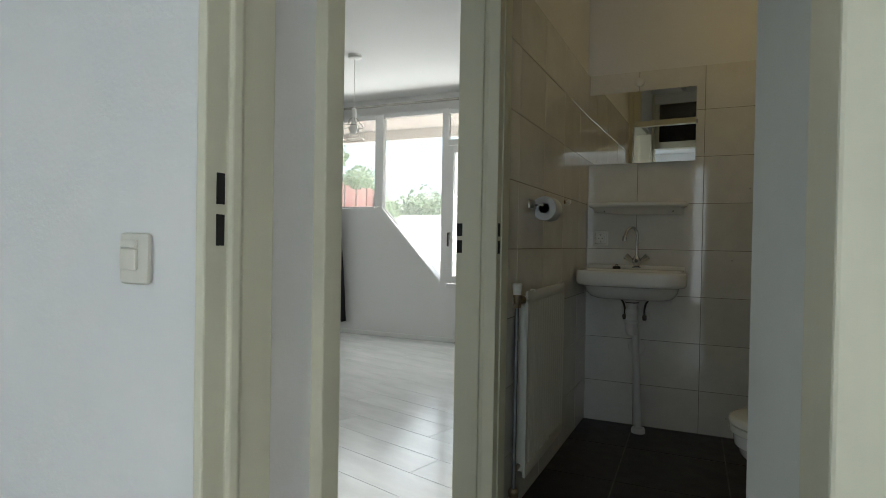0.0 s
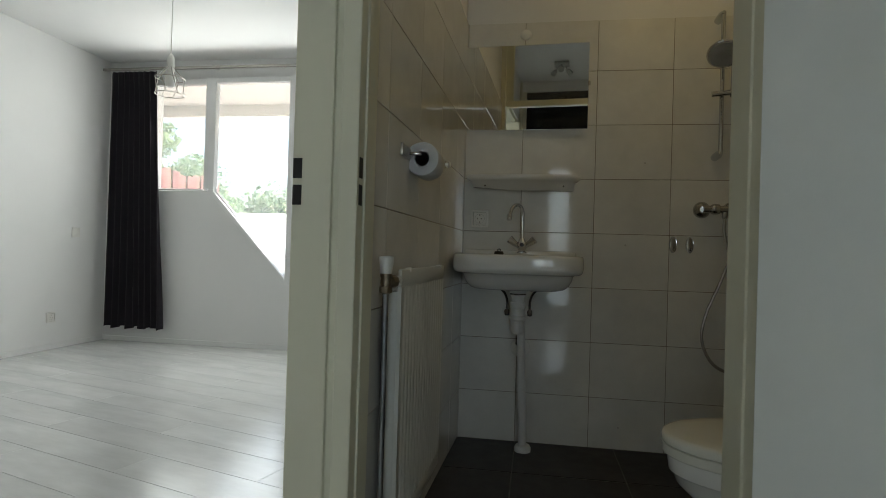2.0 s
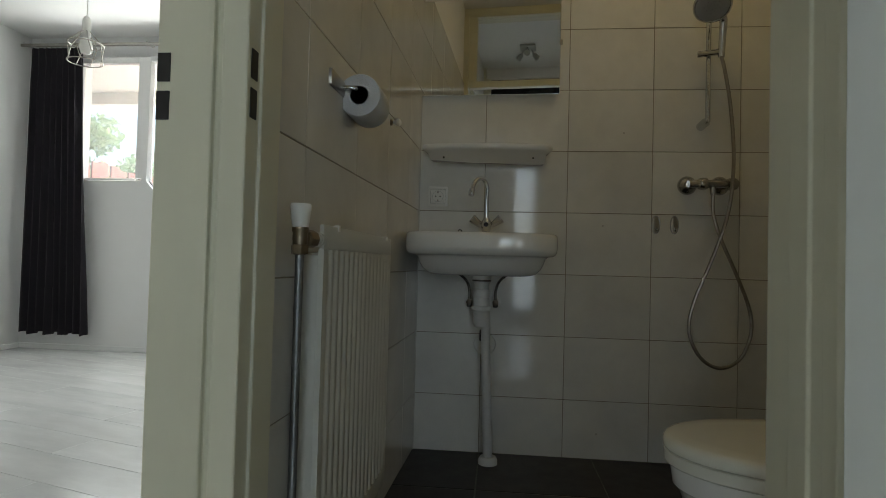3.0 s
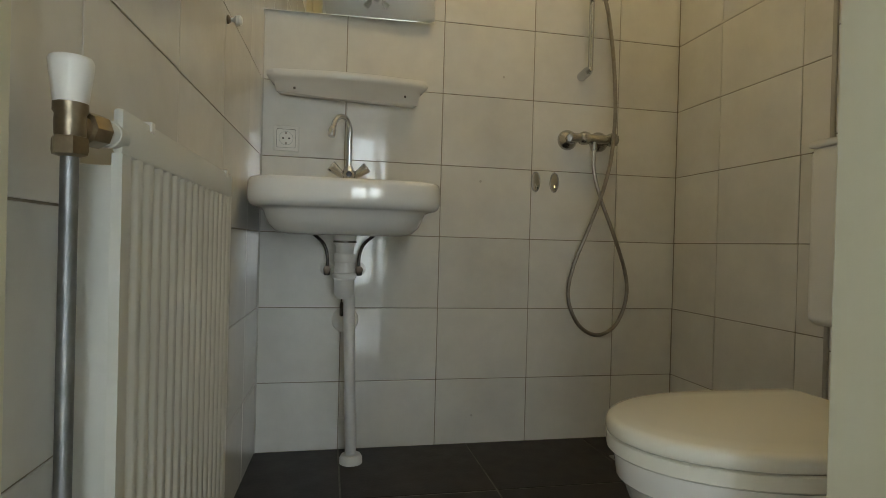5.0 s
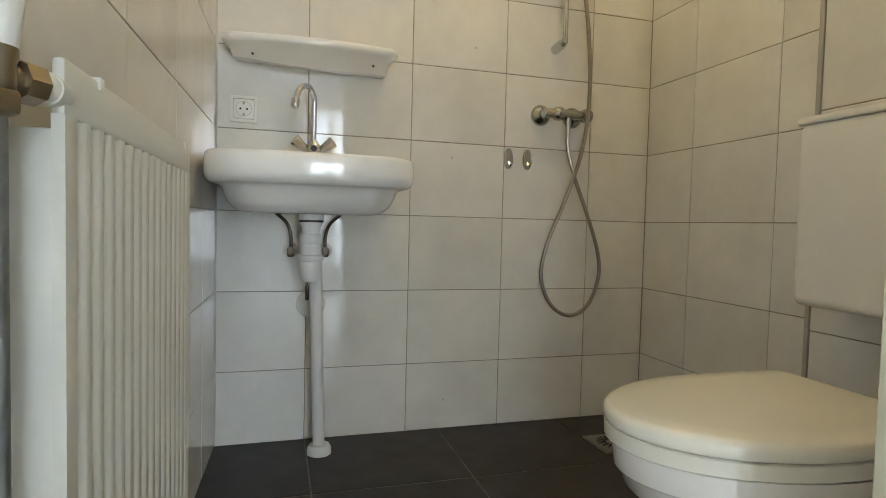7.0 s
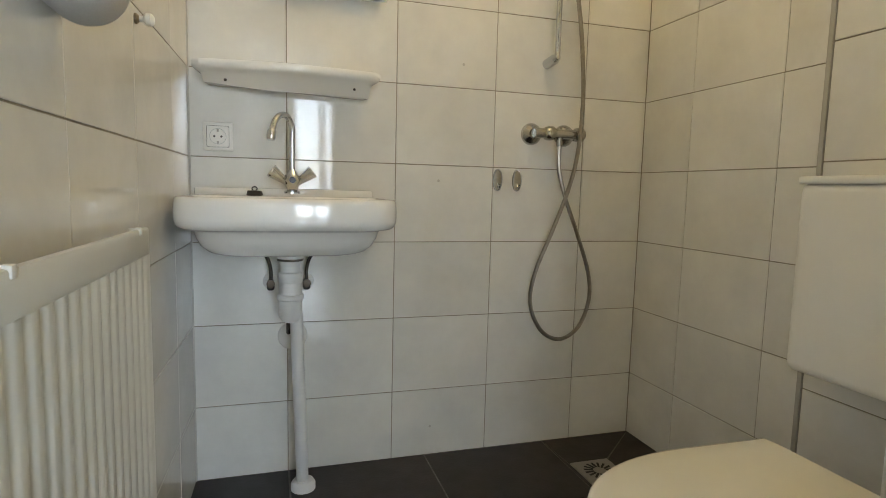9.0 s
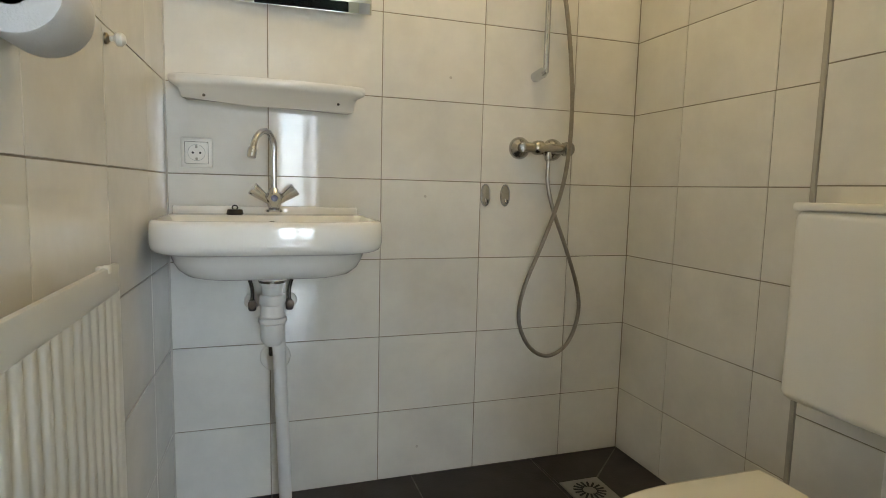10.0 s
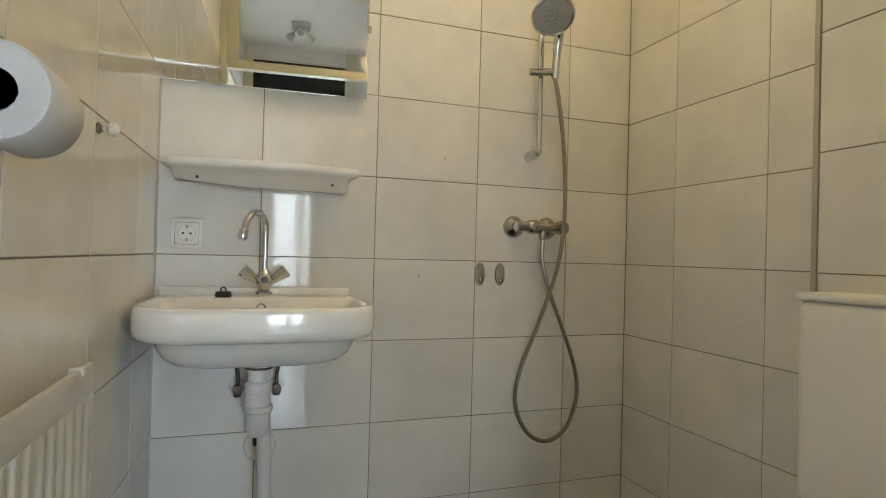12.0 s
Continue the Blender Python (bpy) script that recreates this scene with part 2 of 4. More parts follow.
def spline(points, per=8):
    """A smooth line through points (Catmull-Rom)."""
    ps = [Vector(p) for p in points]
    ps = [2 * ps[0] - ps[1]] + ps + [2 * ps[-1] - ps[-2]]
    out = []
    for i in range(1, len(ps) - 2):
        a, b, c, d = ps[i - 1:i + 3]
        for k in range(per):
            t = k / per
            out.append(0.5 * (2 * b + (c - a) * t + (2 * a - 5 * b + 4 * c - d) * t * t + (3 * b - a - 3 * c + d) * t ** 3))
    out.append(ps[-2])
    return out


def loft(rings, bm=None, cap=(True, True)):
    """Skins closed rings of equal length."""
    b2 = bmesh.new()
    vs = [[b2.verts.new(p) for p in r] for r in rings]
    for a, b in zip(vs, vs[1:]):
        for i in range(len(a)):
            j = (i + 1) % len(a)
            b2.faces.new((a[i], a[j], b[j], b[i]))
    if cap[0]:
        b2.faces.new(vs[0][::-1])
    if cap[1]:
        b2.faces.new(vs[-1])
    bmesh.ops.recalc_face_normals(b2, faces=b2.faces[:])
    return join(bm, b2)


def structure(name, bm, material, label, category):
    return tagged(link(name, bm, material), label, category, kind="structure")


# ---- plan, metres ----
CEIL_Z = 2.48
FLOOR_BED = 0.015
FLOOR_HALL = -0.14  # the hall lies one low step below bathroom and bedroom
WY = 5.073  # face of the bedroom window wall
# bathroom: x -0.607..0.91, y 1.80..3.26; hall in front of it; bedroom beyond x -0.785; living room behind y 0.53

# floors
structure("floor_bathroom", box(-0.70, 1.02, 1.72, 3.40, -0.30, -0.002), FLOOR_GROUT, "dark grout bed of the bathroom floor", "floor")
structure("floor_hall", box(-0.66, 1.30, 0.53, 1.72, -0.30, FLOOR_HALL), PLANK, "whitewashed laminate floor of the small hall", "floor")
structure("floor_bedroom", box(-4.2, -0.66, 0.30, 5.22, -0.30, FLOOR_BED - 0.009), PLANK_GAP, "laminate underfloor of the bedroom", "floor")
structure("floor_living", box(-2.0, 1.9, -3.2, 0.53, -0.30, FLOOR_HALL), PLANK, "whitewashed laminate floor of the living room", "floor")
structure("ceiling", box(-4.35, 2.1, -3.4, 5.22, CEIL_Z, CEIL_Z + 0.2), CEIL, "white painted ceiling", "ceiling")

# bathroom walls
wall_back = structure("wall_bath_back", box(-0.75, 1.05, 3.27, 3.42, 0, CEIL_Z), PLASTER, "painted upper wall above glazed tiles", "wall")
wall_right = structure("wall_bath_right", box(0.92, 1.05, 1.80, 3.27, 0, CEIL_Z), PLASTER, "painted upper wall above glazed tiles", "wall")
structure("wall_pipe_casing", box(0.758, 0.92, 1.80, 2.42, 0, CEIL_Z), PLASTER, "boxed-in pipe casing behind the toilet", "wall")
SKEW = 1.8
wall_left = structure("wall_bath_left", box(-0.12, -0.010, -1.47, 0.0, 0, CEIL_Z), PLASTER, "painted upper wall above glazed tiles", "wall")
wall_left.matrix_world = pose(-0.607, 3.26, 0, 0, 0, -SKEW)

# wall between hall and bathroom, with the doorway and its glazed light above
FY0, FY1 = 1.67, 1.80
structure("wall_bath_front", box(0.165, 1.30, FY0, FY1, FLOOR_HALL, CEIL_Z), PLASTER, "white wall beside the bathroom door", "wall")
# wall between hall and bedroom
structure("wall_bedroom_south", box(-0.785, -0.665, 0.64, 0.785, -0.2, CEIL_Z), PLASTER, "white wall beside the bedroom door", "wall")
structure("wall_bedroom_over_door", box(-0.785, -0.665, 0.785, 1.81, 2.10, CEIL_Z), PLASTER, "white wall over the bedroom door", "wall")
structure("wall_bedroom_east", box(-0.787, -0.70, 1.81, WY, -0.1, CEIL_Z), PLASTER, "white bedroom wall", "wall")
structure("wall_bedroom_west", box(-4.19, -4.04, 0.3, WY + 0.15, -0.1, CEIL_Z), PLASTER, "white bedroom wall with a socket and a switch", "wall")
structure("wall_bedroom_front", box(-4.04, -2.1, 0.3, 0.42, -0.1, CEIL_Z), PLASTER, "white bedroom wall", "wall")
# hall
structure("wall_hall_east", box(1.10, 1.25, 0.64, 1.67, FLOOR_HALL, CEIL_Z), PLASTER, "white hall wall", "wall")
# wall between living room and hall, doorway x -0.647..0.06
structure("wall_living_north_a", box(-2.1, -0.662, 0.53, 0.64, -0.2, CEIL_Z), PLASTER, "white wall with a light switch beside the doorway", "wall")
structure("wall_living_north_b", box(0.12, 2.0, 0.53, 0.64, FLOOR_HALL, CEIL_Z), PLASTER, "white wall beside the doorway", "wall")
structure("wall_living_west", box(-2.1, -1.95, -3.2, 0.53, FLOOR_HALL, CEIL_Z), PLASTER, "white living room wall", "wall")
# unseen wall, opened only for the added side window
bm = box(1.9, 2.05, -3.2, 0.53, FLOOR_HALL, 0.5)
box(1.9, 2.05, -3.2, 0.53, 2.2, CEIL_Z, bm=bm)
box(1.9, 2.05, -3.2, -1.7, 0.5, 2.2, bm=bm)
box(1.9, 2.05, -0.5, 0.53, 0.5, 2.2, bm=bm)
structure("wall_living_east", bm, PLASTER, "white living room wall with an opening for the added window", "wall")
bm = box(-2.1, 2.05, -3.3, -3.15, FLOOR_HALL, 0.17)
box(-2.1, 2.05, -3.3, -3.15, 2.3, CEIL_Z, bm=bm)
for x0, x1 in ((-2.1, -1.75), (-1.15, -0.11), (0.77, 2.05)):
    box(x0, x1, -3.3, -3.15, 0.17, 2.3, bm=bm)
structure("wall_living_south", bm, PLASTER, "white living room wall with a window", "wall")

# bedroom window wall at y 5.2: a sloped opening, a small one beside it and a casement
bm = box(-4.19, -3.62, WY, WY + 0.15, -0.1, CEIL_Z)
box(-3.62, -3.05, WY, WY + 0.15, -0.1, 1.348, bm=bm)
box(-3.62, -1.40, WY, WY + 0.15, 2.30, CEIL_Z, bm=bm)
box(-1.40, -0.70, WY, WY + 0.15, -0.1, CEIL_Z, bm=bm)
prism([(-3.05, -0.1), (-2.295, -0.1), (-2.295, 0.56), (-3.05, 1.348)], "y", WY, WY + 0.15, bm=bm)
box(-2.295, -1.40, WY, WY + 0.15, -0.1, 0.565, bm=bm)
structure("wall_bedroom_window", bm, PLASTER, "white bedroom window wall with a sloping parapet", "wall")


def window(name, rails, panes, label):
    w = thing(name, label, "window", kind="structure")
    for pts in rails:
        part("window_frame", prism(pts, "y", WY - 0.03, WY + 0.04, 0.004), WHITE_FRAME, w, smooth=False)
    for pts in panes:
        p = part("pane", prism(pts, "y", WY + 0.015, WY + 0.019), GLASS, w, smooth=False)
        p.visible_shadow = False
        part("gasket", tube([(x, WY + 0.009, z) for x, z in pts], 0.0045, 6, closed=True), RUBBER, w, "thin black glazing seal")
    return w


def rect(x0, x1, z0, z1):
    return [(x0, z0), (x1, z0), (x1, z1), (x0, z1)]


window("window_1",
       [rect(-3.62, -3.58, 1.345, 2.31), rect(-3.093, -2.997, 1.360, 2.31), rect(-3.58, -3.093, 2.265, 2.31), rect(-3.58, -3.093, 1.343, 1.360),
        rect(-2.997, -2.328, 2.275, 2.315), rect(-2.328, -2.262, 0.555, 2.32),
        [(-3.045, 1.325), (-2.328, 0.572), (-2.328, 0.612), (-2.997, 1.338), (-2.997, 1.360), (-3.045, 1.360)]],
       [rect(-3.585, -3.088, 1.355, 2.27), [(-3.002, 1.345), (-2.323, 0.602), (-2.323, 2.28), (-3.002, 2.28)]],
       "white timber window with a sloping lower edge")
w2 = window("window_2",
            [rect(-2.262, -1.40, 1.955, 2.01), rect(-2.262, -1.40, 2.265, 2.31), rect(-2.262, -1.40, 0.555, 0.59), rect(-1.46, -1.40, 0.59, 2.265)],
            [rect(-2.26, -1.46, 2.005, 2.27)], "white casement window with a handle beside the sloping light")
for pts in (rect(-2.255, -2.19, 0.60, 1.945), rect(-1.53, -1.465, 0.60, 1.945), rect(-2.19, -1.53, 0.60, 0.67), rect(-2.19, -1.53, 1.875, 1.945)):
    part("sash_frame", prism(pts, "y", WY - 0.06, WY - 0.01, 0.005), WHITE_FRAME, w2, smooth=False)
pn = part("pane", prism(rect(-2.195, -1.525, 0.665, 1.88), "y", WY - 0.037, WY - 0.033), GLASS, w2, smooth=False)
pn.visible_shadow = False
h = part("handle", box(-2.238, -2.208, WY - 0.075, WY - 0.06, 1.03, 1.10, 0.004), BRUSHED, w2, "dark metal window handle")
part("lever", box(-2.231, -2.215, WY - 0.105, WY - 0.075, 0.96, 1.09, 0.006), RUBBER, h)

lw = thing("window_3", "white living room window band with mullions", "window", kind="structure")
MULL = (-1.75, -1.70), (-1.20, -1.15), (-0.11, -0.06), (0.24, 0.34), (0.72, 0.77)
for x0, x1 in MULL:
    part("window_frame", box(x0, x1, -3.25, -3.18, 0.17, 2.3, 0.004), WHITE_FRAME, lw, smooth=False)
for (_, a), (e, _) in zip(MULL, MULL[1:]):
    if a != -1.15:
        for z0, z1 in ((0.17, 0.25), (2.22, 2.3)):
            part("rail", box(a, e, -3.25, -3.18, z0, z1, 0.004), WHITE_FRAME, lw, smooth=False)
        pn = part("pane", box(a, e, -3.222, -3.218, 0.25, 2.22), GLASS, lw, smooth=False)
        pn.visible_shadow = False

# made-up window out of view, an opening for the side fill light
added_win = thing("added_window", "unseen white side window added to let fill light into the hall", "window", kind="structure")
for y0, y1, z0, z1 in ((-1.70, -1.64, 0.5, 2.2), (-0.56, -0.50, 0.5, 2.2), (-1.64, -0.56, 0.5, 0.56), (-1.64, -0.56, 2.14, 2.2), (-1.13, -1.07, 0.56, 2.14)):
    part("window_frame", box(1.94, 2.01, y0, y1, z0, z1, 0.004), WHITE_FRAME, added_win, smooth=False)
for y0, y1 in ((-1.64, -1.13), (-1.07, -0.56)):
    part("pane", box(1.972, 1.976, y0, y1, 0.56, 2.14), GLASS, added_win, smooth=False)

# ---- door frames ----
# bedroom doorway in the wall x -0.785..-0.665, clear y 0.825..1.738
f = thing("door_frame", "cream painted bedroom door frame with strike plates", "door frame")
part("jamb", prism([(-0.795, 0.782), (-0.640, 0.782), (-0.640, 0.836), (-0.750, 0.836), (-0.750, 0.822), (-0.795, 0.822)], "z", FLOOR_HALL, 2.06, 0.003), FRAME, f, smooth=False)
j = part("jamb", prism([(-0.788, 1.738), (-0.700, 1.738), (-0.700, 1.748), (-0.675, 1.748), (-0.675, 1.81), (-0.788, 1.81)], "z", FLOOR_HALL, 2.06, 0.003), FRAME, f, smooth=False)
part("head", box(-0.788, -0.675, 0.782, 1.81, 2.06, 2.12, 0.003), FRAME, f, smooth=False)
part("sill", box(-0.79, -0.655, 0.80, 1.75, FLOOR_HALL, 0.018, 0.004), FRAME, f, smooth=False)


def strike(parent, x, y, z, axis, half=0.010):
    """Two near-black blocks for the shade in a strike plate's slots, 0.10 m high, facing -y or +x."""
    for z0, z1 in ((z + 0.007, z + 0.050), (z - 0.050, z - 0.007)):
        if axis == "y":
            part("strike_slot", box(x - 0.010, x + 0.010, y - 0.0015, y + 0.012, z0, z1), DARK, parent, "lock slot drawn as a dark block", smooth=False)
        else:
            part("strike_slot", box(x - 0.012, x + 0.0015, y - half, y + half, z0, z1), DARK, parent, "lock slot drawn as a dark block", smooth=False)


strike(j, -0.776, 1.738, 1.015, "y")

# bathroom doorway
f = thing("door_frame", "cream painted bathroom door frame with a glazed top light", "door frame")
jl = part("jamb", prism([(-0.674, 1.712), (-0.634, 1.712), (-0.634, 1.752), (-0.629, 1.752), (-0.629, 1.825), (-0.674, 1.825)], "z", FLOOR_HALL, CEIL_Z - 0.06, 0.003), FRAME, f, smooth=False)
strike(jl, -0.634, 1.732, 1.015, "x")
jr = part("jamb", prism([(0.112, 1.806), (0.112, 1.738), (0.107, 1.735), (0.107, 1.692), (0.111, 1.688), (0.111, 1.662), (0.107, 1.657), (0.107, 1.628), (0.115, 1.620), (0.165, 1.655), (0.165, 1.806)], "z", FLOOR_HALL, CEIL_Z - 0.06, 0.0015), FRAME, f, smooth=False)
part("transom_bar", box(-0.630, 0.110, 1.752, 1.800, 1.944, 1.988, 0.003), FRAME, f, smooth=False)
part("head", box(-0.672, 0.180, 1.690, 1.805, CEIL_Z - 0.06, CEIL_Z, 0.003), FRAME, f, smooth=False)
part("stile", box(-0.630, -0.575, 1.752, 1.800, 1.988, CEIL_Z - 0.06, 0.003), FRAME, f, smooth=False)
pn = part("pane", box(-0.575, 0.104, 1.772, 1.776, 1.988, CEIL_Z - 0.06), CLEAR, f, "clear glass top light", smooth=False)
pn.visible_shadow = False
part("threshold", box(-0.632, 0.106, 1.69, 1.80, FLOOR_HALL, 0.018, 0.004), FRAME, f, smooth=False)

# doorway from the living room
f = thing("door_frame", "cream painted hall door frame with a black glass top light", "door frame")
jl = part("jamb", prism([(-0.664, 0.522), (-0.647, 0.522), (-0.647, 0.564), (-0.640, 0.564), (-0.638, 0.580), (-0.644, 0.588), (-0.644, 0.655), (-0.664, 0.655)], "z", FLOOR_HALL, CEIL_Z, 0.003), FRAME, f, smooth=False)
strike(jl, -0.647, 0.549, 1.04, "x", 0.007)
jr = part("jamb", box(0.056, 0.130, 0.515, 0.655, FLOOR_HALL, CEIL_Z, 0.004), FRAME, f, smooth=False)
part("transom_bar", box(-0.644, 0.056, 0.53, 0.64, 1.950, 2.012, 0.003), FRAME, f, smooth=False)
part("stile", box(-0.644, -0.605, 0.545, 0.625, 2.012, 2.39, 0.003), FRAME, f, smooth=False)
part("pane", box(-0.605, 0.056, 0.58, 0.586, 2.012, 2.39), BLACK_GLASS, f, "black glass top light", smooth=False)

part("head", box(-0.644, 0.056, 0.545, 0.625, 2.39, CEIL_Z, 0.003), CEIL, f, smooth=False)

# bathroom door, open, with a mirror on its inner face
d = thing("door", "grey-white flush bathroom door standing open with a mirror on it", "door", (0.097, 1.556, 0), -62.7)
part("leaf", box(-0.025, 0.72, 0, 0.038, -0.12, 1.92, 0.002), LEAF, d, smooth=False)
part("mirror", box(0.216, 0.62, -0.006, -0.001, 0.600, 1.85, 0.001), MIRROR, d, "tall frameless mirror", smooth=False)
part("mirror_edge", box(0.214, 0.622, -0.0045, -0.0015, 0.598, 1.852), DARK, d, "dark mirror edge", smooth=False)

# ---- bathroom: sanitary ware ----
SX, SY = -0.337, 3.25


def rounded(cx, cy, half, back, front, r, z, n=8):
    """A rounded outline: straight at the back (y back), rounded corners towards y front."""
    pts = []
    rb = min(r * 0.35, 0.03)
    for (x, y, rr, a0) in ((cx - half, front, r, 180), (cx + half, front, r, 270), (cx + half, back, rb, 0), (cx - half, back, rb, 90)):
        ox = x + rr if x < cx else x - rr
        oy = y + rr if y == front else y - rr
        for k in range(n + 1):
            a = radians(a0 + 90 * k / n)
            px, py = ox + rr * math.cos(a), oy + rr * math.sin(a)
            if y == front:
                py -= 0.009 * max(0.0, 1 - ((px - cx) / half) ** 2)
            pts.append(Vector((px, py, z)))
        if y == front and x < cx:
            for k in range(1, 12):
                px = ox + (2 * (cx - ox)) * k / 12
                pts.append(Vector((px, front - 0.009 * (1 - ((px - cx) / half) ** 2), z)))
    return pts


s = thing("washbasin", "white ceramic wall-hung washbasin with a single tap", "washbasin")
rings = [rounded(SX, SY, half, SY - back, front, r, z) for z, half, back, front, r in (
    (0.722, 0.168, 0.010, 2.972, 0.08), (0.7245, 0.184, 0.008, 2.953, 0.09), (0.731, 0.200, 0.005, 2.932, 0.095), (0.748, 0.216, 0.003, 2.910, 0.10),
    (0.768, 0.225, 0.002, 2.898, 0.10), (0.786, 0.230, 0.001, 2.890, 0.10), (0.791, 0.236, 0.001, 2.882, 0.10), (0.793, 0.246, 0.001, 2.868, 0.10),
    (0.7955, 0.255, 0.0, 2.855, 0.10), (0.800, 0.261, 0.0, 2.847, 0.10), (0.808, 0.265, 0.0, 2.8415, 0.10), (0.819, 0.2668, 0.0, 2.839, 0.10),
    (0.840, 0.267, 0.0, 2.839, 0.10), (0.858, 0.266, 0.0, 2.840, 0.099), (0.8665, 0.2645, 0.0, 2.842, 0.098), (0.8708, 0.261, 0.0, 2.846, 0.095),
    (0.872, 0.255, 0.0, 2.853, 0.09), (0.871, 0.2475, 0.112, 2.861, 0.085), (0.866, 0.242, 0.116, 2.867, 0.085), (0.845, 0.232, 0.125, 2.878, 0.085),
    (0.815, 0.218, 0.137, 2.892, 0.085), (0.790, 0.20, 0.15, 2.907, 0.085), (0.770, 0.155, 0.17, 2.94, 0.07), (0.762, 0.09, 0.19, 2.975, 0.04))]
basin = part("bowl", loft(rings), CERAMIC, s)
part("splash_ledge", box(SX - 0.255, SX + 0.255, SY - 0.022, SY, 0.868, 0.893, 0.006), CERAMIC, s)
part("overflow", lathe([(0.012, 0), (0.012, 0.003), (0.008, 0.003), (0.008, 0.0005)], (SX + 0.005, 3.128, 0.845), (0, -1, 0.4), 14), CHROME, basin)

t = thing("tap", "chrome two-handle basin tap with a swan-neck spout", "tap", (SX + 0.012, 3.165, 0.880))
part("base", lathe([(0.023, 0), (0.023, 0.005), (0.015, 0.010), (0.020, 0.022), (0.026, 0.036), (0.025, 0.044), (0.017, 0.056), (0.011, 0.066), (0, 0.067)]), CHROME, t)
part("spout", tube(spline([(0, 0, 0.055), (0, 0, 0.14), (0, -0.004, 0.185), (-0.012, -0.02, 0.212), (-0.030, -0.045, 0.214), (-0.046, -0.066, 0.195), (-0.055, -0.078, 0.165)]), 0.0085, 14), CHROME, t)
part("aerator", lathe([(0.0095, 0), (0.012, 0.004), (0.012, 0.024), (0.0085, 0.03)], (-0.058, -0.083, 0.142), (0.09, 0.12, 0.72), 14), CHROME, t)
for sx in (-1, 1):
    kn = part("handle", lathe([(0.010, 0), (0.011, 0.012), (0.0125, 0.015), (0.0185, 0.048), (0.0185, 0.051), (0.0165, 0.0535), (0, 0.054)], (sx * 0.016, -0.004, 0.032), (sx * 0.8, -0.1, 0.62), 12), CHROME, t)
part("dot", lathe([(0.009, 0), (0.009, 0.002), (0, 0.003)], (0, -0.0255, 0.038), (0, -1, 0.1), 16), BADGE, t, "dark round badge")

pl = thing("sink_plug", "black rubber sink plug lying on the basin ledge", "plug", (-0.427, 3.155, 0.872))
part("stopper", lathe([(0.020, 0), (0.022, 0.003), (0.019, 0.014), (0, 0.015)], segs=18), RUBBER, pl)
part("loop", tube([(0.007 * math.cos(a * 0.785), 0, 0.019 + 0.006 * math.sin(a * 0.785)) for a in range(8)], 0.002, 6, closed=True), RUBBER, pl)

dr = thing("basin_drain", "white plastic bottle trap and drain pipe standing on the floor", "drain pipe")
DX, DY = -0.334, 3.06
part("tailpiece", lathe([(0.034, 0.728), (0.034, 0.70), (0.026, 0.688), (0.026, 0.655)], (DX, DY, 0), segs=20), PVC, dr)
part("nut", lathe([(0.031, 0.640), (0.033, 0.644), (0.033, 0.664), (0.030, 0.668)], (DX, DY, 0), segs=14), PVC, dr)
part("trap", lathe([(0, 0.530), (0.020, 0.531), (0.030, 0.545), (0.031, 0.590), (0.036, 0.594), (0.036, 0.606), (0.031, 0.609), (0.029, 0.640)], (DX, DY, 0), segs=20), PVC, dr)
part("pipe", tube([(DX + 0.012, DY + 0.025, 0.60), (DX + 0.016, DY + 0.03, 0.54), (-0.30, 3.135, 0.06), (-0.298, 3.139, 0.0)], 0.0175, 16), PVC, dr)
part("floor_collar", lathe([(0.036, 0), (0.036, 0.018), (0.030, 0.028), (0.018, 0.030)], (-0.297, 3.139, 0), segs=22), PVC, dr)
part("chain_weight", lathe([(0, 0.458), (0.005, 0.460), (0.0065, 0.465), (0.0065, 0.499), (0.005, 0.504), (0, 0.506)], (DX - 0.002, 3.2, 0), segs=12), DARK_CHROME, dr, "small metal capsule")
part("cord", tube(spline([(DX - 0.002, 3.2, 0.504), (DX - 0.002, 3.197, 0.60), (DX, 3.14, 0.722)]), 0.0018, 6), DARK_CHROME, dr)
part("tail_ring", lathe([(0.0345, 0.700), (0.0352, 0.703), (0.0345, 0.706)], (DX, DY, 0), segs=20), DARK_CHROME, dr)
part("wall_rosette", lathe([(0.045, 0), (0.042, 0.004), (0.03, 0.007), (0, 0.008)], (DX + 0.012, 3.26, 0.44), (0, -1, 0), 24), TILE, dr)
for sx in (-1, 1):
    v = thing("stop_valve", "chrome angle valve with a braided hose under the basin", "valve", (DX + sx * 0.052, 3.26, 0.612), group="stop valves")
    part("rosette", lathe([(0.024, 0), (0.022, 0.004), (0.012, 0.008)], (0, 0, 0), (0, -1, 0), 20), PLASTIC, v)
    part("body", lathe([(0.009, 0), (0.009, 0.045), (0.012, 0.047), (0.012, 0.062), (0, 0.064)], (0, 0, 0), (0, -1, 0), 14), VALVE, v)
    part("knob", lathe([(0.008, -0.020), (0.011, -0.016), (0.011, 0.004), (0.008, 0.008)], (0, -0.045, 0), segs=12), RUBBER, v)
    part("hose", tube(spline([(0, -0.045, 0.0), (0, -0.047, 0.045), (-sx * 0.004 + sx * 0.018, -0.055, 0.085), (sx * 0.050, -0.07, 0.118)]), 0.0054, 10), DARK_CHROME, v)

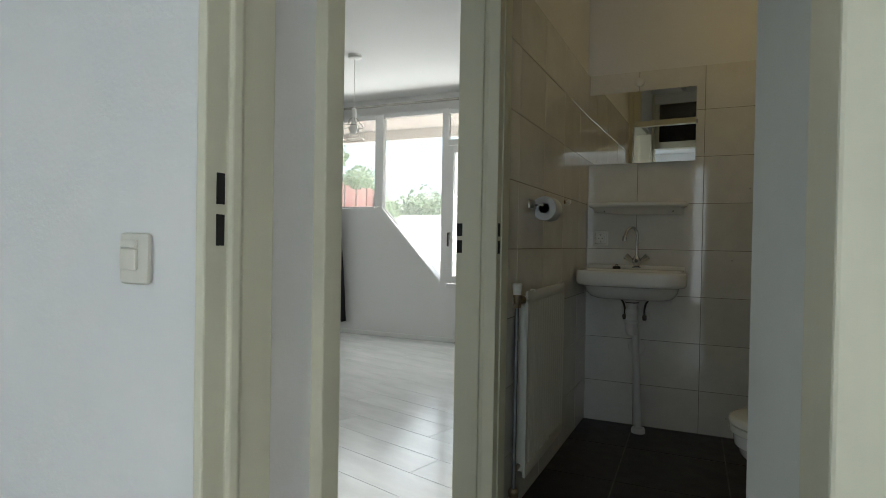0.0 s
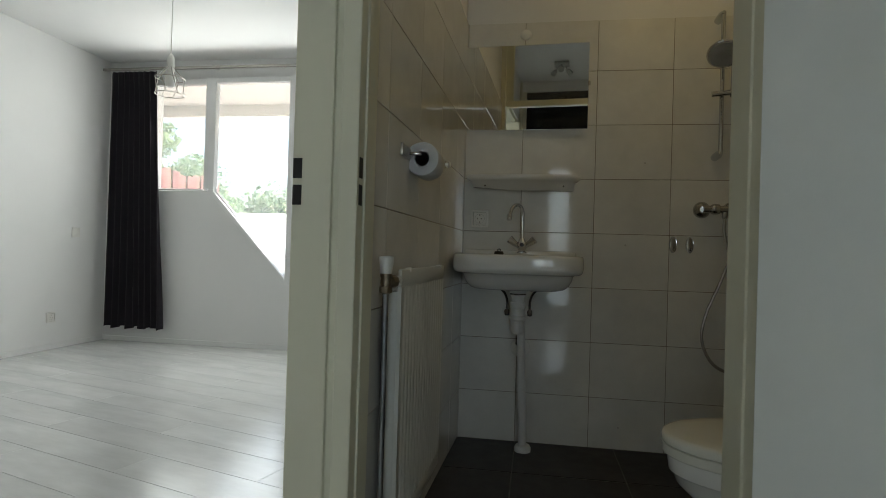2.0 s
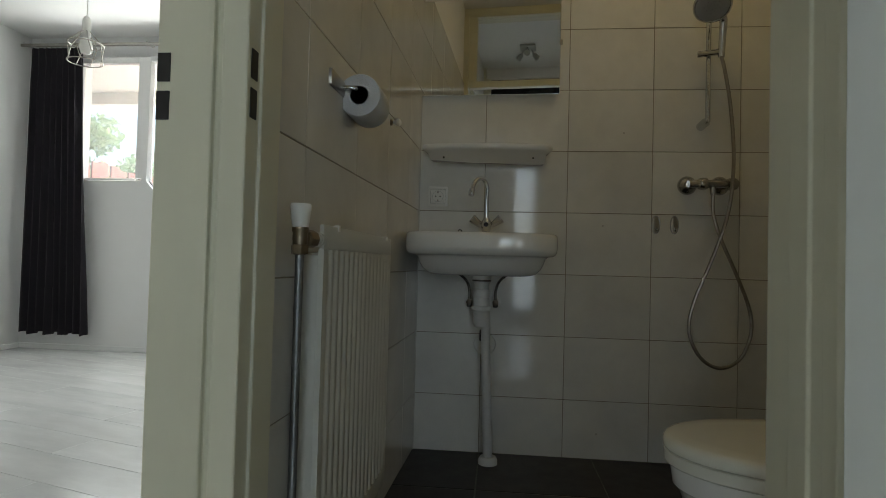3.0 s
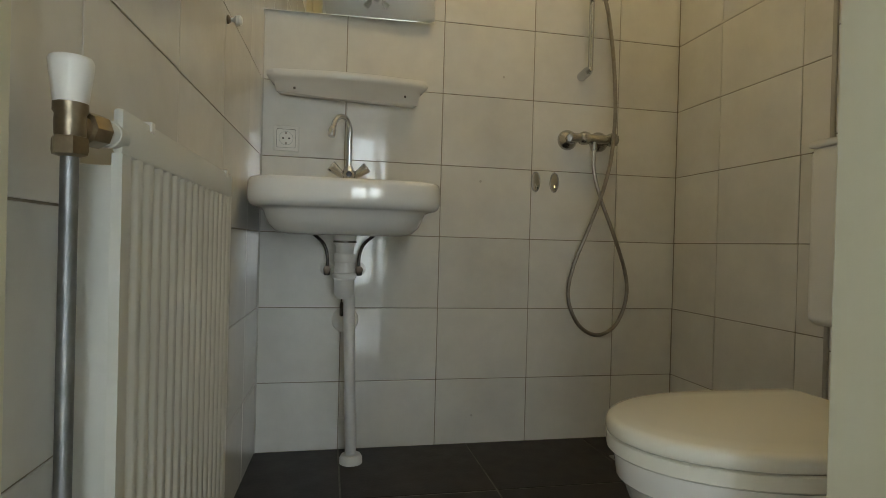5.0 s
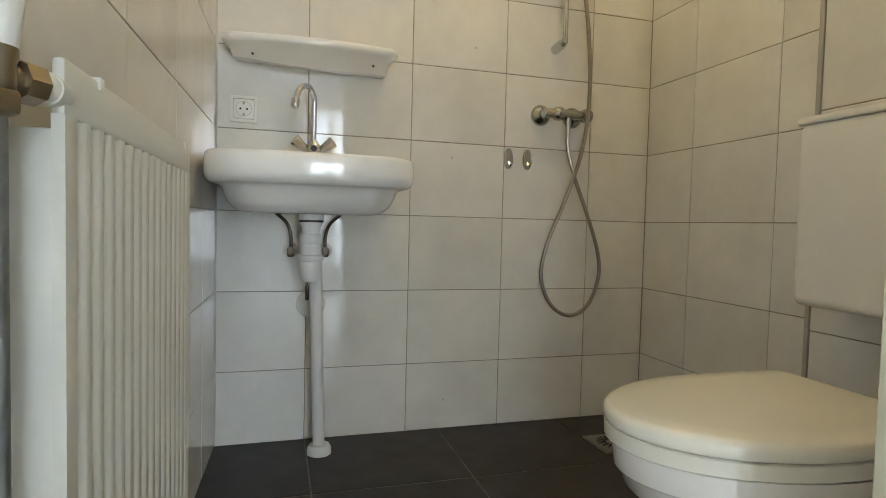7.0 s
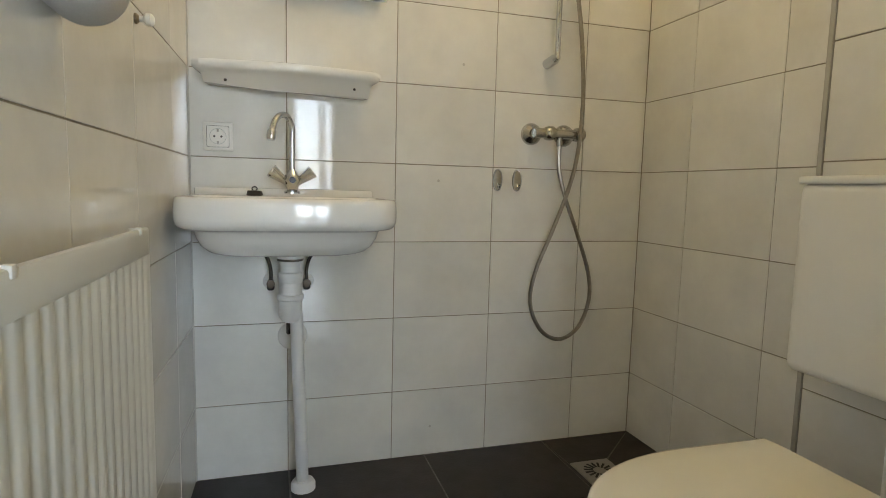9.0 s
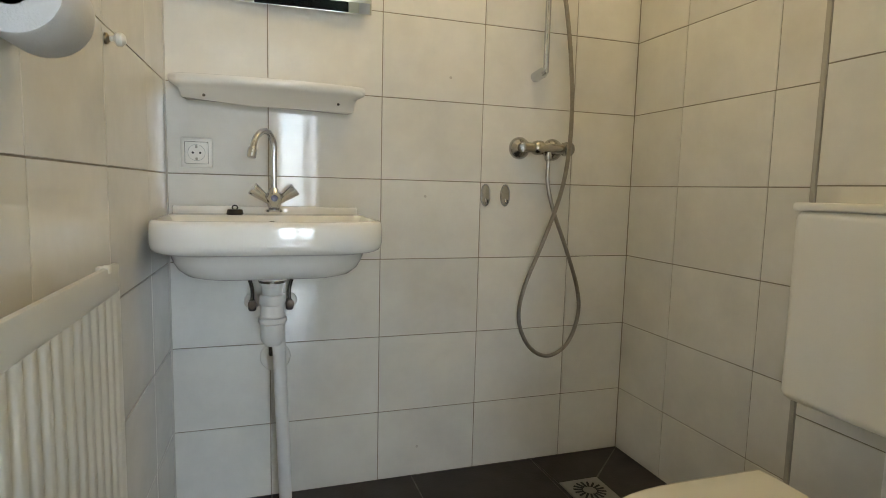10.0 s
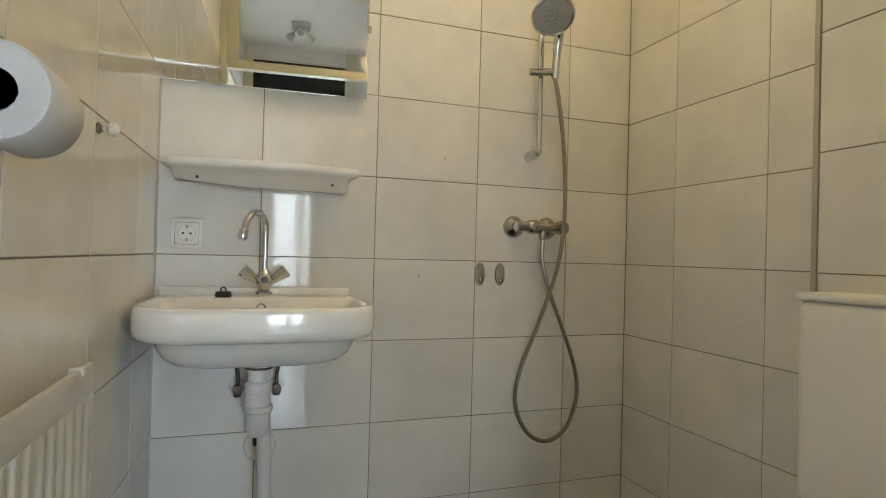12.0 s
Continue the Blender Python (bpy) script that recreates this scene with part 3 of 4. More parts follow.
sh = thing("wall_shelf", "white ceramic wall shelf with a curved front", "shelf")
n = 24
top_o = [(-0.585 + 0.511 * k / n, 3.25 - 0.112 - 0.028 * math.sin(math.pi * k / n)) for k in range(n + 1)]
outline = [(-0.575, 3.255), (-0.585, 3.16)] + top_o[1:-1] + [(-0.074, 3.16), (-0.084, 3.255)]
def shelf_ring(z, wide, deep, drop=0.0):
    """The shelf's outline, drawn in towards the wall."""
    return [Vector((-0.333 + (x + 0.333) * wide, 3.255 - (3.255 - y) * deep, z + drop * max(0.0, -0.38 - x) ** 1.2)) for x, y in outline]


part("tray", loft([shelf_ring(z, w, d, k) for z, w, d, k in (
    (1.2255, 0.955, 0.90, 0), (1.2255, 0.965, 0.92, 0), (1.2315, 0.978, 0.95, 0), (1.2325, 0.986, 0.972, 0), (1.2315, 0.994, 0.988, 0), (1.228, 0.999, 0.998, 0),
    (1.222, 1.0, 1.0, 0), (1.215, 0.997, 0.993, 0), (1.2105, 0.985, 0.965, 0), (1.207, 0.955, 0.905, 0), (1.2035, 0.925, 0.835, 0), (1.200, 0.912, 0.77, 0),
    (1.192, 0.905, 0.66, 0), (1.180, 0.902, 0.52, 0.05), (1.171, 0.900, 0.42, 0.08), (1.168, 0.895, 0.38, 0.10))]), CERAMIC, sh)
for x in (-0.501, -0.148):
    part("screw", lathe([(0.0038, -0.002), (0.0038, 0.002), (0, 0.003)], (x, 3.178, 1.1865), (0, -0.6, -1), 10), DARK_CHROME, sh)

m = thing("bath_mirror", "frameless rectangular mirror clipped to the tiled wall", "mirror", (-0.330, 3.243, 1.653), -2.5)
part("glass", box(-0.285, 0.285, -0.005, 0, -0.198, 0.198, 0.0015), MIRROR, m, smooth=False)
for x in (-0.287, 0.287):
    part("clip", box(x - 0.006, x + 0.006, -0.009, 0.0, 0.0, 0.022, 0.003), BRUSHED, m)
hk = thing("wall_button", "small round white wall cap over the mirror", "cap", (-0.335, 3.26, 1.905))
part("cap", lathe([(0.026, 0), (0.024, 0.008), (0.012, 0.014), (0, 0.015)], (0, 0, 0), (0, -1, 0), 20), PLASTIC, hk)


def socket(name, label, m, rocker=False):
    o = thing(name, label, "socket" if not rocker else "switch")
    o.matrix_world = m
    part("plate", box(-0.0405, 0.0405, -0.010, 0, -0.0405, 0.0405, 0.004), PLASTIC, o)
    if rocker:
        part("rocker", box(-0.028, 0.028, -0.014, -0.009, -0.028, 0.028, 0.003), PLASTIC, o)
        return o
    # dark slab under the insert: the shade of the gap put into colour
    part("shadow_gap", box(-0.0305, 0.0305, -0.0106, -0.009, -0.0305, 0.0305, 0.003), DARK_CHROME, o)
    part("insert", box(-0.029, 0.029, -0.0125, -0.009, -0.029, 0.029, 0.003), PLASTIC, o)
    part("well_rim", lathe([(0.0228, 0), (0.0228, 0.0006), (0.021, 0.0008)], (0, -0.0123, 0), (0, -1, 0), 28), GREY_METAL, o)
    part("well", lathe([(0.0215, 0.0005), (0.0215, 0.002), (0.0195, 0.002), (0.0192, 0.0012), (0, 0.0011)], (0, -0.0123, 0), (0, -1, 0), 28), PLASTIC, o)
    for x in (-0.0095, 0.0095):
        part("hole", lathe([(0.0032, 0), (0.0032, 0.0016), (0, 0.0017)], (x, -0.0123, 0), (0, -1, 0), 10), DARK, o)
    for z in (-0.017, 0.017):
        part("earth_clip", box(-0.003, 0.003, -0.0150, -0.012, z - 0.004, z + 0.004, 0.001), BRUSHED, o)
    return o


socket("wall_socket", "white square power socket on the tiled wall", pose(-0.528, 3.26, 1.038))

# shower set
st = thing("shower_rail", "chrome shower slide rail with a hand shower", "shower rail")
RX = 0.515
part("bar", tube([(RX, 3.195, 1.335), (RX, 3.195, 1.95)], 0.0095, 14), CHROME, st)
for z in (1.335, 1.945):
    part("bracket", lathe([(0.017, 0), (0.017, 0.05), (0.013, 0.062), (0.008, 0.075), (0, 0.077)], (RX - 0.004, 3.26, z - 0.004), (0.04, -1, 0.12), 18), CHROME, st)
sl = part("slider", tube([(RX - 0.045, 3.185, 1.592), (RX + 0.045, 3.165, 1.597)], 0.0125, 14), CHROME, st)
hs = thing("hand_shower", "chrome round hand shower with a grey spray face", "hand shower")
part("handle", tube(spline([(RX + 0.036, 3.165, 1.575), (RX + 0.036, 3.155, 1.66), (RX + 0.030, 3.135, 1.71), (RX - 0.012, 3.085, 1.735)]), lambda u: 0.012 + 0.004 * u, 14), CHROME, hs)
HC, HN = Vector((RX - 0.038, 3.055, 1.722)), Vector((-0.16, -0.58, -0.78)).normalized()
part("head", lathe([(0.0, -0.036), (0.032, -0.031), (0.060, -0.015), (0.066, -0.004), (0.066, 0.001), (0.061, 0.004), (0.057, 0.002), (0, 0.002)], HC, HN, 36), CHROME, hs)
sf = part("spray_face", lathe([(0.057, 0.002), (0.056, 0.006), (0, 0.008)], HC, HN, 36), SPRAY, hs, "grey spray face")
q = HN.to_track_quat("Z", "Y").to_matrix()
for k in range(18):
    a = k * 2.4
    r = 0.006 + 0.0013 * k
    part("nozzle", lathe([(0.0017, 0), (0.0017, 0.0015), (0, 0.002)], HC + q @ Vector((r * math.cos(a), r * math.sin(a), 0.0075)), HN, 6), RUBBER, sf)

mx = thing("shower_mixer", "chrome two-handle shower mixer on the tiled wall", "mixer tap")
MZ = 1.096
for x in (0.462, 0.585):
    part("rosette", lathe([(0.037, 0), (0.037, 0.004), (0.034, 0.012), (0.025, 0.020), (0.018, 0.027), (0.018, 0.045)], (x, 3.26, MZ), (0, -1, 0), 24), MIXER, mx)
part("body", tube([(0.452, 3.205, MZ), (0.60, 3.205, MZ)], 0.0165, 16), MIXER, mx)
for x, w in ((0.505, -1), (0.612, 1)):
    part("handle", lathe([(0.015, 0), (0.022, 0.004), (0.024, 0.012), (0.024, 0.026), (0.021, 0.034), (0.014, 0.039), (0, 0.041)], (x - 0.018 * w, 3.205, MZ), (w, 0, 0), 10), MIXER, mx)
part("outlet", lathe([(0.012, 0), (0.012, 0.022), (0.009, 0.03)], (0.542, 3.205, MZ - 0.012), (0, 0, -1), 12), MIXER, mx)
ho = thing("shower_hose", "flexible metal shower hose hanging in a loop", "hose")
hp = spline([(0.542, 3.203, 1.06), (0.544, 3.203, 0.98), (0.575, 3.205, 0.88), (0.630, 3.212, 0.76), (0.686, 3.22, 0.62), (0.694, 3.222, 0.52), (0.655, 3.222, 0.425),
             (0.583, 3.222, 0.388), (0.510, 3.222, 0.425), (0.467, 3.222, 0.52), (0.478, 3.215, 0.63), (0.530, 3.198, 0.78), (0.575, 3.185, 0.92), (0.598, 3.178, 1.04),
             (0.604, 3.172, 1.20), (0.590, 3.17, 1.38), (0.566, 3.166, 1.52), (RX + 0.036, 3.165, 1.578)], 24)
part("coil", tube(hp, lambda u: 0.0066 + 0.0007 * (round(u * (len(hp) - 1)) % 2), 9), BRAID, ho)

for x in (0.344, 0.415):
    k = thing("wall_hook", "small oval white adhesive wall hook", "hook", (x, 3.26, 0.938), group="wall hooks")
    part("plate", loft([[Vector((0.0165 * r * math.cos(a * math.pi / 12), y, 0.036 * r * math.sin(a * math.pi / 12))) for a in range(24)] for r, y in ((1, 0), (1, -0.003), (0.92, -0.006), (0.8, -0.007))]), BRUSHED, k, "dull metal oval plate")
    part("rim", tube([(0.0155 * math.cos(a * math.pi / 12), -0.006, 0.035 * math.sin(a * math.pi / 12)) for a in range(24)], 0.0022, 6, closed=True), CHROME, k)
    part("peg", tube(spline([(0, -0.006, -0.012), (0, -0.014, -0.024), (0, -0.022, -0.024), (0, -0.026, -0.014)]), 0.004, 8), CHROME, k)

# toilet, facing -x from the pipe casing
TY = 2.163


def seat_ring(z, grow=0.0, x_back=0.56, tip=0.078):
    """Outline of the lid: straight at the back, an oval front."""
    pts = []
    half = 0.183 + grow
    n = 28
    for k in range(n + 1):
        a = -math.pi / 2 + math.pi * k / n
        c = math.cos(a)
        x = 0.365 - (0.365 - tip + grow) * (abs(c) ** 0.92)
        pts.append(Vector((x, TY + half * math.sin(a), z)))
    pts += [Vector((x_back, TY + half * 0.985, z)), Vector((x_back, TY - half * 0.985, z))]
    return pts


to = thing("toilet", "white ceramic floor-standing toilet with a closed cream lid", "toilet")
lid = part("lid", loft([seat_ring(0.3935, -0.003), seat_ring(0.3955, 0.0), seat_ring(0.398, 0.0012), seat_ring(0.409, 0.0012), seat_ring(0.4145, -0.0005), seat_ring(0.4185, -0.0045), seat_ring(0.421, -0.013), seat_ring(0.423, -0.05)]), LID, to, "closed cream plastic lid")
part("seat", loft([seat_ring(0.366, -0.004), seat_ring(0.369, -0.001), seat_ring(0.3905, 0.0), seat_ring(0.392, -0.002)]), LID, to)


def bowl_ring(z, sx, sy, tip, back=0.60):
    pts = []
    n = 28
    mid = tip + 0.28 * sx
    for k in range(n + 1):
        a = -math.pi / 2 + math.pi * k / n
        pts.append(Vector((mid - (mid - tip) * math.cos(a), TY + 0.178 * sy * math.sin(a), z)))
    pts += [Vector((back, TY + 0.178 * sy, z)), Vector((back, TY - 0.178 * sy, z))]
    return pts


part("bowl", loft([bowl_ring(0.0, 0.55, 0.62, 0.29, 0.62), bowl_ring(0.06, 0.52, 0.58, 0.30, 0.62), bowl_ring(0.14, 0.6, 0.62, 0.275, 0.62), bowl_ring(0.22, 0.78, 0.80, 0.19, 0.62),
                   bowl_ring(0.29, 0.93, 0.93, 0.115, 0.62), bowl_ring(0.315, 0.96, 0.95, 0.105, 0.62), bowl_ring(0.322, 0.98, 0.985, 0.096, 0.62), bowl_ring(0.363, 1.0, 1.0, 0.090, 0.62)]), CERAMIC, to)
part("outlet", box(0.60, 0.753, TY - 0.07, TY + 0.07, 0.06, 0.30, 0.03, 4), CERAMIC, to)
for y in (TY - 0.075, TY + 0.075):
    part("hinge", lathe([(0.012, -0.02), (0.012, 0.02)], (0.565, y, 0.405), (0, 1, 0), 14), PLASTIC, lid)
ci = thing("cistern", "white plastic wall-hung toilet cistern", "cistern")
part("tank", box(0.628, 0.748, 1.965, 2.368, 0.550, 0.932, 0.020, 4), PLASTIC, ci)
tl = part("tank_lid", box(0.6275, 0.748, 1.964, 2.369, 0.929, 0.945, 0.005, 3), PLASTIC, ci)
part("flush_button", lathe([(0.028, 0), (0.028, 0.006), (0.024, 0.009), (0, 0.01)], (0.684, 2.155, 0.948), segs=24), PLASTIC, tl)
part("flush_pipe", tube([(0.684, TY, 0.56), (0.684, TY, 0.25)], 0.022, 14), PVC, ci)

# radiator on the left wall
RAD0, RAD1, RXF, RTOP, RBOT = 1.942, 2.515, -0.588, 0.828, 0.15
r = thing("radiator", "cream enamelled panel radiator with vertical ribs", "radiator")
prof = []
prof.append((RXF, RAD0))
ribs = 15
pitch = (RAD1 - RAD0 - 0.035) / ribs
for k in range(ribs):
    y0 = RAD0 + 0.02 + k * pitch
    prof += [(RXF - 0.6 * dx, y0 + u * pitch) for dx, u in ((0, 0.1), (0.0012, 0.18), (0.004, 0.26), (0.0072, 0.36), (0.0085, 0.46), (0.0072, 0.56), (0.004, 0.66), (0.0012, 0.74), (0, 0.82))]
prof += [(RXF, RAD1), (RXF - 0.010, RAD1), (RXF - 0.010, RAD0)]
part("ribbed_panel", prism(prof, "z", RBOT + 0.045, RTOP - 0.045), ENAMEL, r)
part("top_channel", box(RXF - 0.010, RXF + 0.0005, RAD0 - 0.0005, RAD1, RTOP - 0.046, RTOP, 0.004), ENAMEL, r)
part("bottom_channel", box(RXF - 0.010, RXF + 0.0005, RAD0 - 0.0005, RAD1, RBOT, RBOT + 0.046, 0.004), ENAMEL, r)
part("back_panel", box(RXF - 0.042, RXF - 0.032, RAD0 + 0.03, RAD1 - 0.01, RBOT + 0.05, RTOP - 0.058, 0.003), ENAMEL, r)
part("side_cover", box(RXF - 0.050, RXF - 0.0105, RAD0 + 0.006, RAD0 + 0.010, RBOT + 0.02, RTOP - 0.056, 0.002), ENAMEL, r, "flat enamelled end cover")
part("side_cover", box(RXF - 0.050, RXF - 0.008, RAD1 - 0.010, RAD1 - 0.004, RBOT + 0.02, RTOP - 0.056, 0.002), ENAMEL, r, "flat enamelled end cover")
for y in (RAD0 + 0.085, RAD1 - 0.06):
    part("clip", box(RXF - 0.016, RXF - 0.006, y - 0.006, y + 0.006, RTOP - 0.006, RTOP + 0.002, 0.002), PLASTIC, r)
    part("clip_tab", box(RXF - 0.008, RXF + 0.0025, y - 0.006, y + 0.006, RTOP - 0.009, RTOP + 0.003, 0.0015), PLASTIC, r)
    part("wall_bracket", box(RXF - 0.058, RXF - 0.012, y - 0.012, y + 0.012, RTOP - 0.06, RTOP - 0.05), BRUSHED, r)
part("bleed_plug", lathe([(0.009, 0), (0.009, 0.005), (0.006, 0.007), (0, 0.007)], (RXF - 0.012, RAD1 + 0.0, RTOP - 0.022), (0, 1, 0), 8), BRUSHED, r)
r.matrix_world = Matrix.Translation((RXF, RAD0, 0)) @ pose(0, 0, 0, 0, 0, -1.2) @ Matrix.Translation((-RXF, -RAD0, 0))
VY, VX = 1.892, -0.6148
vv = thing("radiator_valve", "brass radiator valve with a white plastic knob", "valve")
part("hex_nut", lathe([(0.0085, 0.7705), (0.0148, 0.7725), (0.0155, 0.776), (0.0155, 0.785), (0.0145, 0.788), (0.0115, 0.789)], (VX, VY, 0), segs=6), BRASS, vv, "hexagonal brass nut")
part("body", lathe([(0.0115, 0.786), (0.0125, 0.790), (0.0130, 0.800), (0.0125, 0.808), (0.0142, 0.811), (0.0142, 0.818), (0.011, 0.820)], (VX, VY, 0), segs=20), BRASS, vv)
part("neck", lathe([(0.0105, 0), (0.0105, 0.016)], (VX, VY, 0.799), (0.45, 1, 0), 16), BRASS, vv)
un = part("union_nut", lathe([(0.011, 0.014), (0.0155, 0.015), (0.0162, 0.018), (0.0162, 0.031), (0.0155, 0.033), (0.011, 0.034)], (VX, VY, 0.799), (0.45, 1, 0), 8), BRASS, vv)
part("spigot", tube(spline([(VX + 0.013, VY + 0.030, 0.799), (RXF - 0.008, RAD0 - 0.010, 0.799), (RXF - 0.008, RAD0 + 0.012, 0.799)]), 0.0118, 16), ENAMEL, vv, "painted tail piece")
part("collar", lathe([(0.0118, 0), (0.0135, 0.001), (0.0135, 0.005), (0.0118, 0.006)], (RXF - 0.0095, RAD0 - 0.014, 0.799), (0.1, 1, 0), 16), ENAMEL, vv)
part("knob", lathe([(0.0125, 0.8165), (0.0138, 0.818), (0.0150, 0.826), (0.0182, 0.852), (0.0183, 0.856), (0.0165, 0.859), (0, 0.8605)], (VX, VY, 0), segs=12), PLASTIC, vv, "white plastic knob")
pp = thing("heating_pipe", "galvanised heating riser pipe beside the radiator", "pipe")
part("riser", tube([(VX, VY, 0.0), (VX, VY, 0.774)], 0.0074, 16), GALV, pp)
part("floor_valve", lathe([(0.018, 0), (0.020, 0.02), (0.013, 0.03)], (VX, VY, 0.10), segs=10), BRASS, pp)
part("return_pipe", tube([(VX, VY + 0.02, 0.19), (VX, RAD0 + 0.01, 0.19)], 0.009, 10), BRASS, pp)

# toilet roll holder
rh = thing("roll_holder", "metal toilet roll holder with a cover strap", "roll holder")
part("wall_plate", box(-0.648, -0.636, 2.112, 2.214, 1.139, 1.175, 0.003), BRUSHED, rh)
part("arm", tube(spline([(-0.640, 2.195, 1.157), (-0.615, 2.198, 1.157), (-0.606, 2.205, 1.155), (-0.606, 2.25, 1.155), (-0.606, 2.345, 1.155)]), 0.005, 10), CHROME, rh)
part("tip", lathe([(0.007, 0), (0.009, 0.002), (0.009, 0.010), (0.006, 0.013), (0, 0.013)], (-0.606, 2.342, 1.155), (0, 1, 0), 14), RUBBER, rh, "dark rubber end cap")
ro = thing("toilet_roll", "white toilet paper roll on its holder", "toilet paper", (-0.602, 2.212, 1.145))
part("paper", lathe([(0.0215, 0), (0.048, 0.001), (0.050, 0.004), (0.050, 0.112), (0.048, 0.115), (0.0215, 0.116), (0.0215, 0.0)], (0, 0, 0), (0, 1, 0), 36), PAPER, ro)
part("core", lathe([(0.0212, 0.0005), (0.0212, 0.1155), (0.0195, 0.1155), (0.0195, 0.0005), (0.0212, 0.0005)], (0, 0, 0), (0, 1, 0), 28), CARD, ro, "grey cardboard core")
kb = thing("robe_hook", "white knob hook on a dark metal base screwed to the tiles", "hook", (-0.624, 2.70, 1.205))
part("rosette", lathe([(0.010, 0), (0.010, 0.004), (0.005, 0.008)], (0, 0, 0), (1, 0, 0), 16), BRASS, kb)
part("head", lathe([(0.004, 0.006), (0.005, 0.014), (0.012, 0.020), (0.012, 0.028), (0.007, 0.033), (0, 0.034)], (0, 0, 0), (1, 0, 0), 16), PLASTIC, kb)

# floor drain
fd = thing("floor_drain", "square steel shower floor drain with radial slots", "floor drain", (0.635, 3.005, 0.0))
part("plate", box(-0.070, 0.070, -0.070, 0.070, 0.000, 0.005, 0.001), BRUSHED, fd)
for k in range(16):
    a = k * math.pi / 8
    b2 = box(0.022, 0.052, -0.0035, 0.0035, 0.0045, 0.0062)
    bmesh.ops.rotate(b2, verts=b2.verts[:], cent=(0, 0, 0), matrix=Matrix.Rotation(a, 3, "Z"))
    part("slot", b2, DARK, fd, smooth=False)

for x, z in ((0.139, 0.930), (0.128, 0.100), (0.215, 1.305)):
    wp = thing("wall_plug", "small grey plug in an old drill hole in a tile", "plug", (x, 3.26, z), group="old wall plugs")
    part("stud", lathe([(0.004, 0.0), (0.0045, 0.0012), (0.002, 0.0016), (0, 0.0012)], (0, 0, 0), (0, -1, 0), 10), SEAL, wp)

# ceiling lamp in the bathroom
cl = thing("ceiling_lamp", "lit warm dome ceiling lamp in the bathroom", "lamp", (0.26, 2.62, CEIL_Z))
part("base", lathe([(0.085, 0), (0.085, -0.03), (0.05, -0.045), (0.05, -0.10), (0, -0.10)], segs=28), PLASTIC, cl)
dm = part("shade", lathe([(0.055, -0.098), (0.10, -0.112), (0.130, -0.132), (0.126, -0.155), (0.095, -0.188), (0.045, -0.206), (0, -0.210)], segs=40), SHADE, cl, "glowing cream glass dome")
dm.visible_shadow = False

# hall ceiling spots
sp = thing("ceiling_spots", "grey metal three-spot ceiling lamp, switched off", "lamp", (-0.27, 1.10, CEIL_Z))
part("plate", box(-0.06, 0.06, -0.06, 0.06, -0.02, 0, 0.005), GREY_METAL, sp)
for k in range(3):
    a = radians(90 + 120 * k)
    c = Vector((0.05 * math.cos(a), 0.05 * math.sin(a), -0.02))
    part("arm", tube([c * 0.6, c + Vector((0, 0, -0.03))], 0.006, 8), GREY_METAL, sp)
    part("spot", lathe([(0.010, 0), (0.018, 0.01), (0.024, 0.052), (0.022, 0.052), (0.0, 0.044)], c + Vector((0, 0, -0.03)), (math.cos(a), math.sin(a), -0.8), 18), GREY_METAL, sp)

# ---- living room side ----
sw = thing("light_switch", "aged cream two-part light switch on the white wall", "switch")
sw.matrix_world = pose(-0.782, 0.53, 0.969)
part("plate", box(-0.030, 0.030, -0.010, 0, -0.037, 0.037, 0.006), SWITCH, sw)
part("rocker", box(-0.023, 0.011, -0.015, -0.009, -0.017, 0.014, 0.003), SWITCH, sw)
part("upper_rocker", box(-0.023, 0.011, -0.0135, -0.009, 0.015, 0.027, 0.002), SWITCH, sw)

# ---- bedroom ----
cu = thing("curtain", "dark aubergine floor-length curtain gathered at the window", "curtain")
n, zs = 150, [0.15, 0.165, 0.5, 1.0, 1.6, 2.1, 2.325, 2.36]
bm = bmesh.new()
grid = []
for side in (0, 1):
    rows = []
    for z in zs:
        row = []
        u_z = (z - 0.15) / 2.21
        x0, x1 = -3.955, -3.395 - 0.11 * u_z ** 1.2
        amp = 0.034 * (1 - 0.35 * u_z) if z < 2.32 else 0.014
        for k in range(n + 1):
            u = k / n
            ph = u * 2 * math.pi * 9 + 0.8 * math.sin(u * 9.0 + z * 0.8) + 0.25 * math.sin(z * 2.1 + u * 20)
            hem = 0.012 * math.sin(u * 25) if z < 0.16 else 0
            row.append(bm.verts.new((x0 + (x1 - x0) * u + 0.008 * math.sin(ph * 2), 4.972 + amp * math.sin(ph) + side * 0.004, z + hem)))
        rows.append(row)
    grid.append(rows)
for side in (0, 1):
    for a, b in zip(grid[side], grid[side][1:]):
        for k in range(n):
            bm.faces.new((a[k], a[k + 1], b[k + 1], b[k]))
for k in range(n):
    bm.faces.new((grid[0][0][k], grid[1][0][k], grid[1][0][k + 1], grid[0][0][k + 1]))
    bm.faces.new((grid[0][-1][k], grid[0][-1][k + 1], grid[1][-1][k + 1], grid[1][-1][k]))
for e in (0, n):
    for i in range(len(zs) - 1):
        bm.faces.new((grid[0][i][e], grid[0][i + 1][e], grid[1][i + 1][e], grid[1][i][e]))
bmesh.ops.recalc_face_normals(bm, faces=bm.faces[:])
part("drape", bm, CLOTH, cu)
cr = thing("curtain_rail", "white curtain rail along the ceiling over the window", "curtain rail")
part("rail", box(-4.03, -0.9, 4.96, 4.985, 2.372, 2.394, 0.003), BRUSHED, cr)
for x in (-4.0, -3.0, -2.0, -1.0):
    part("bracket", box(x - 0.01, x + 0.01, 4.96, WY, 2.392, 2.406, 0.002), WHITE_FRAME, cr)

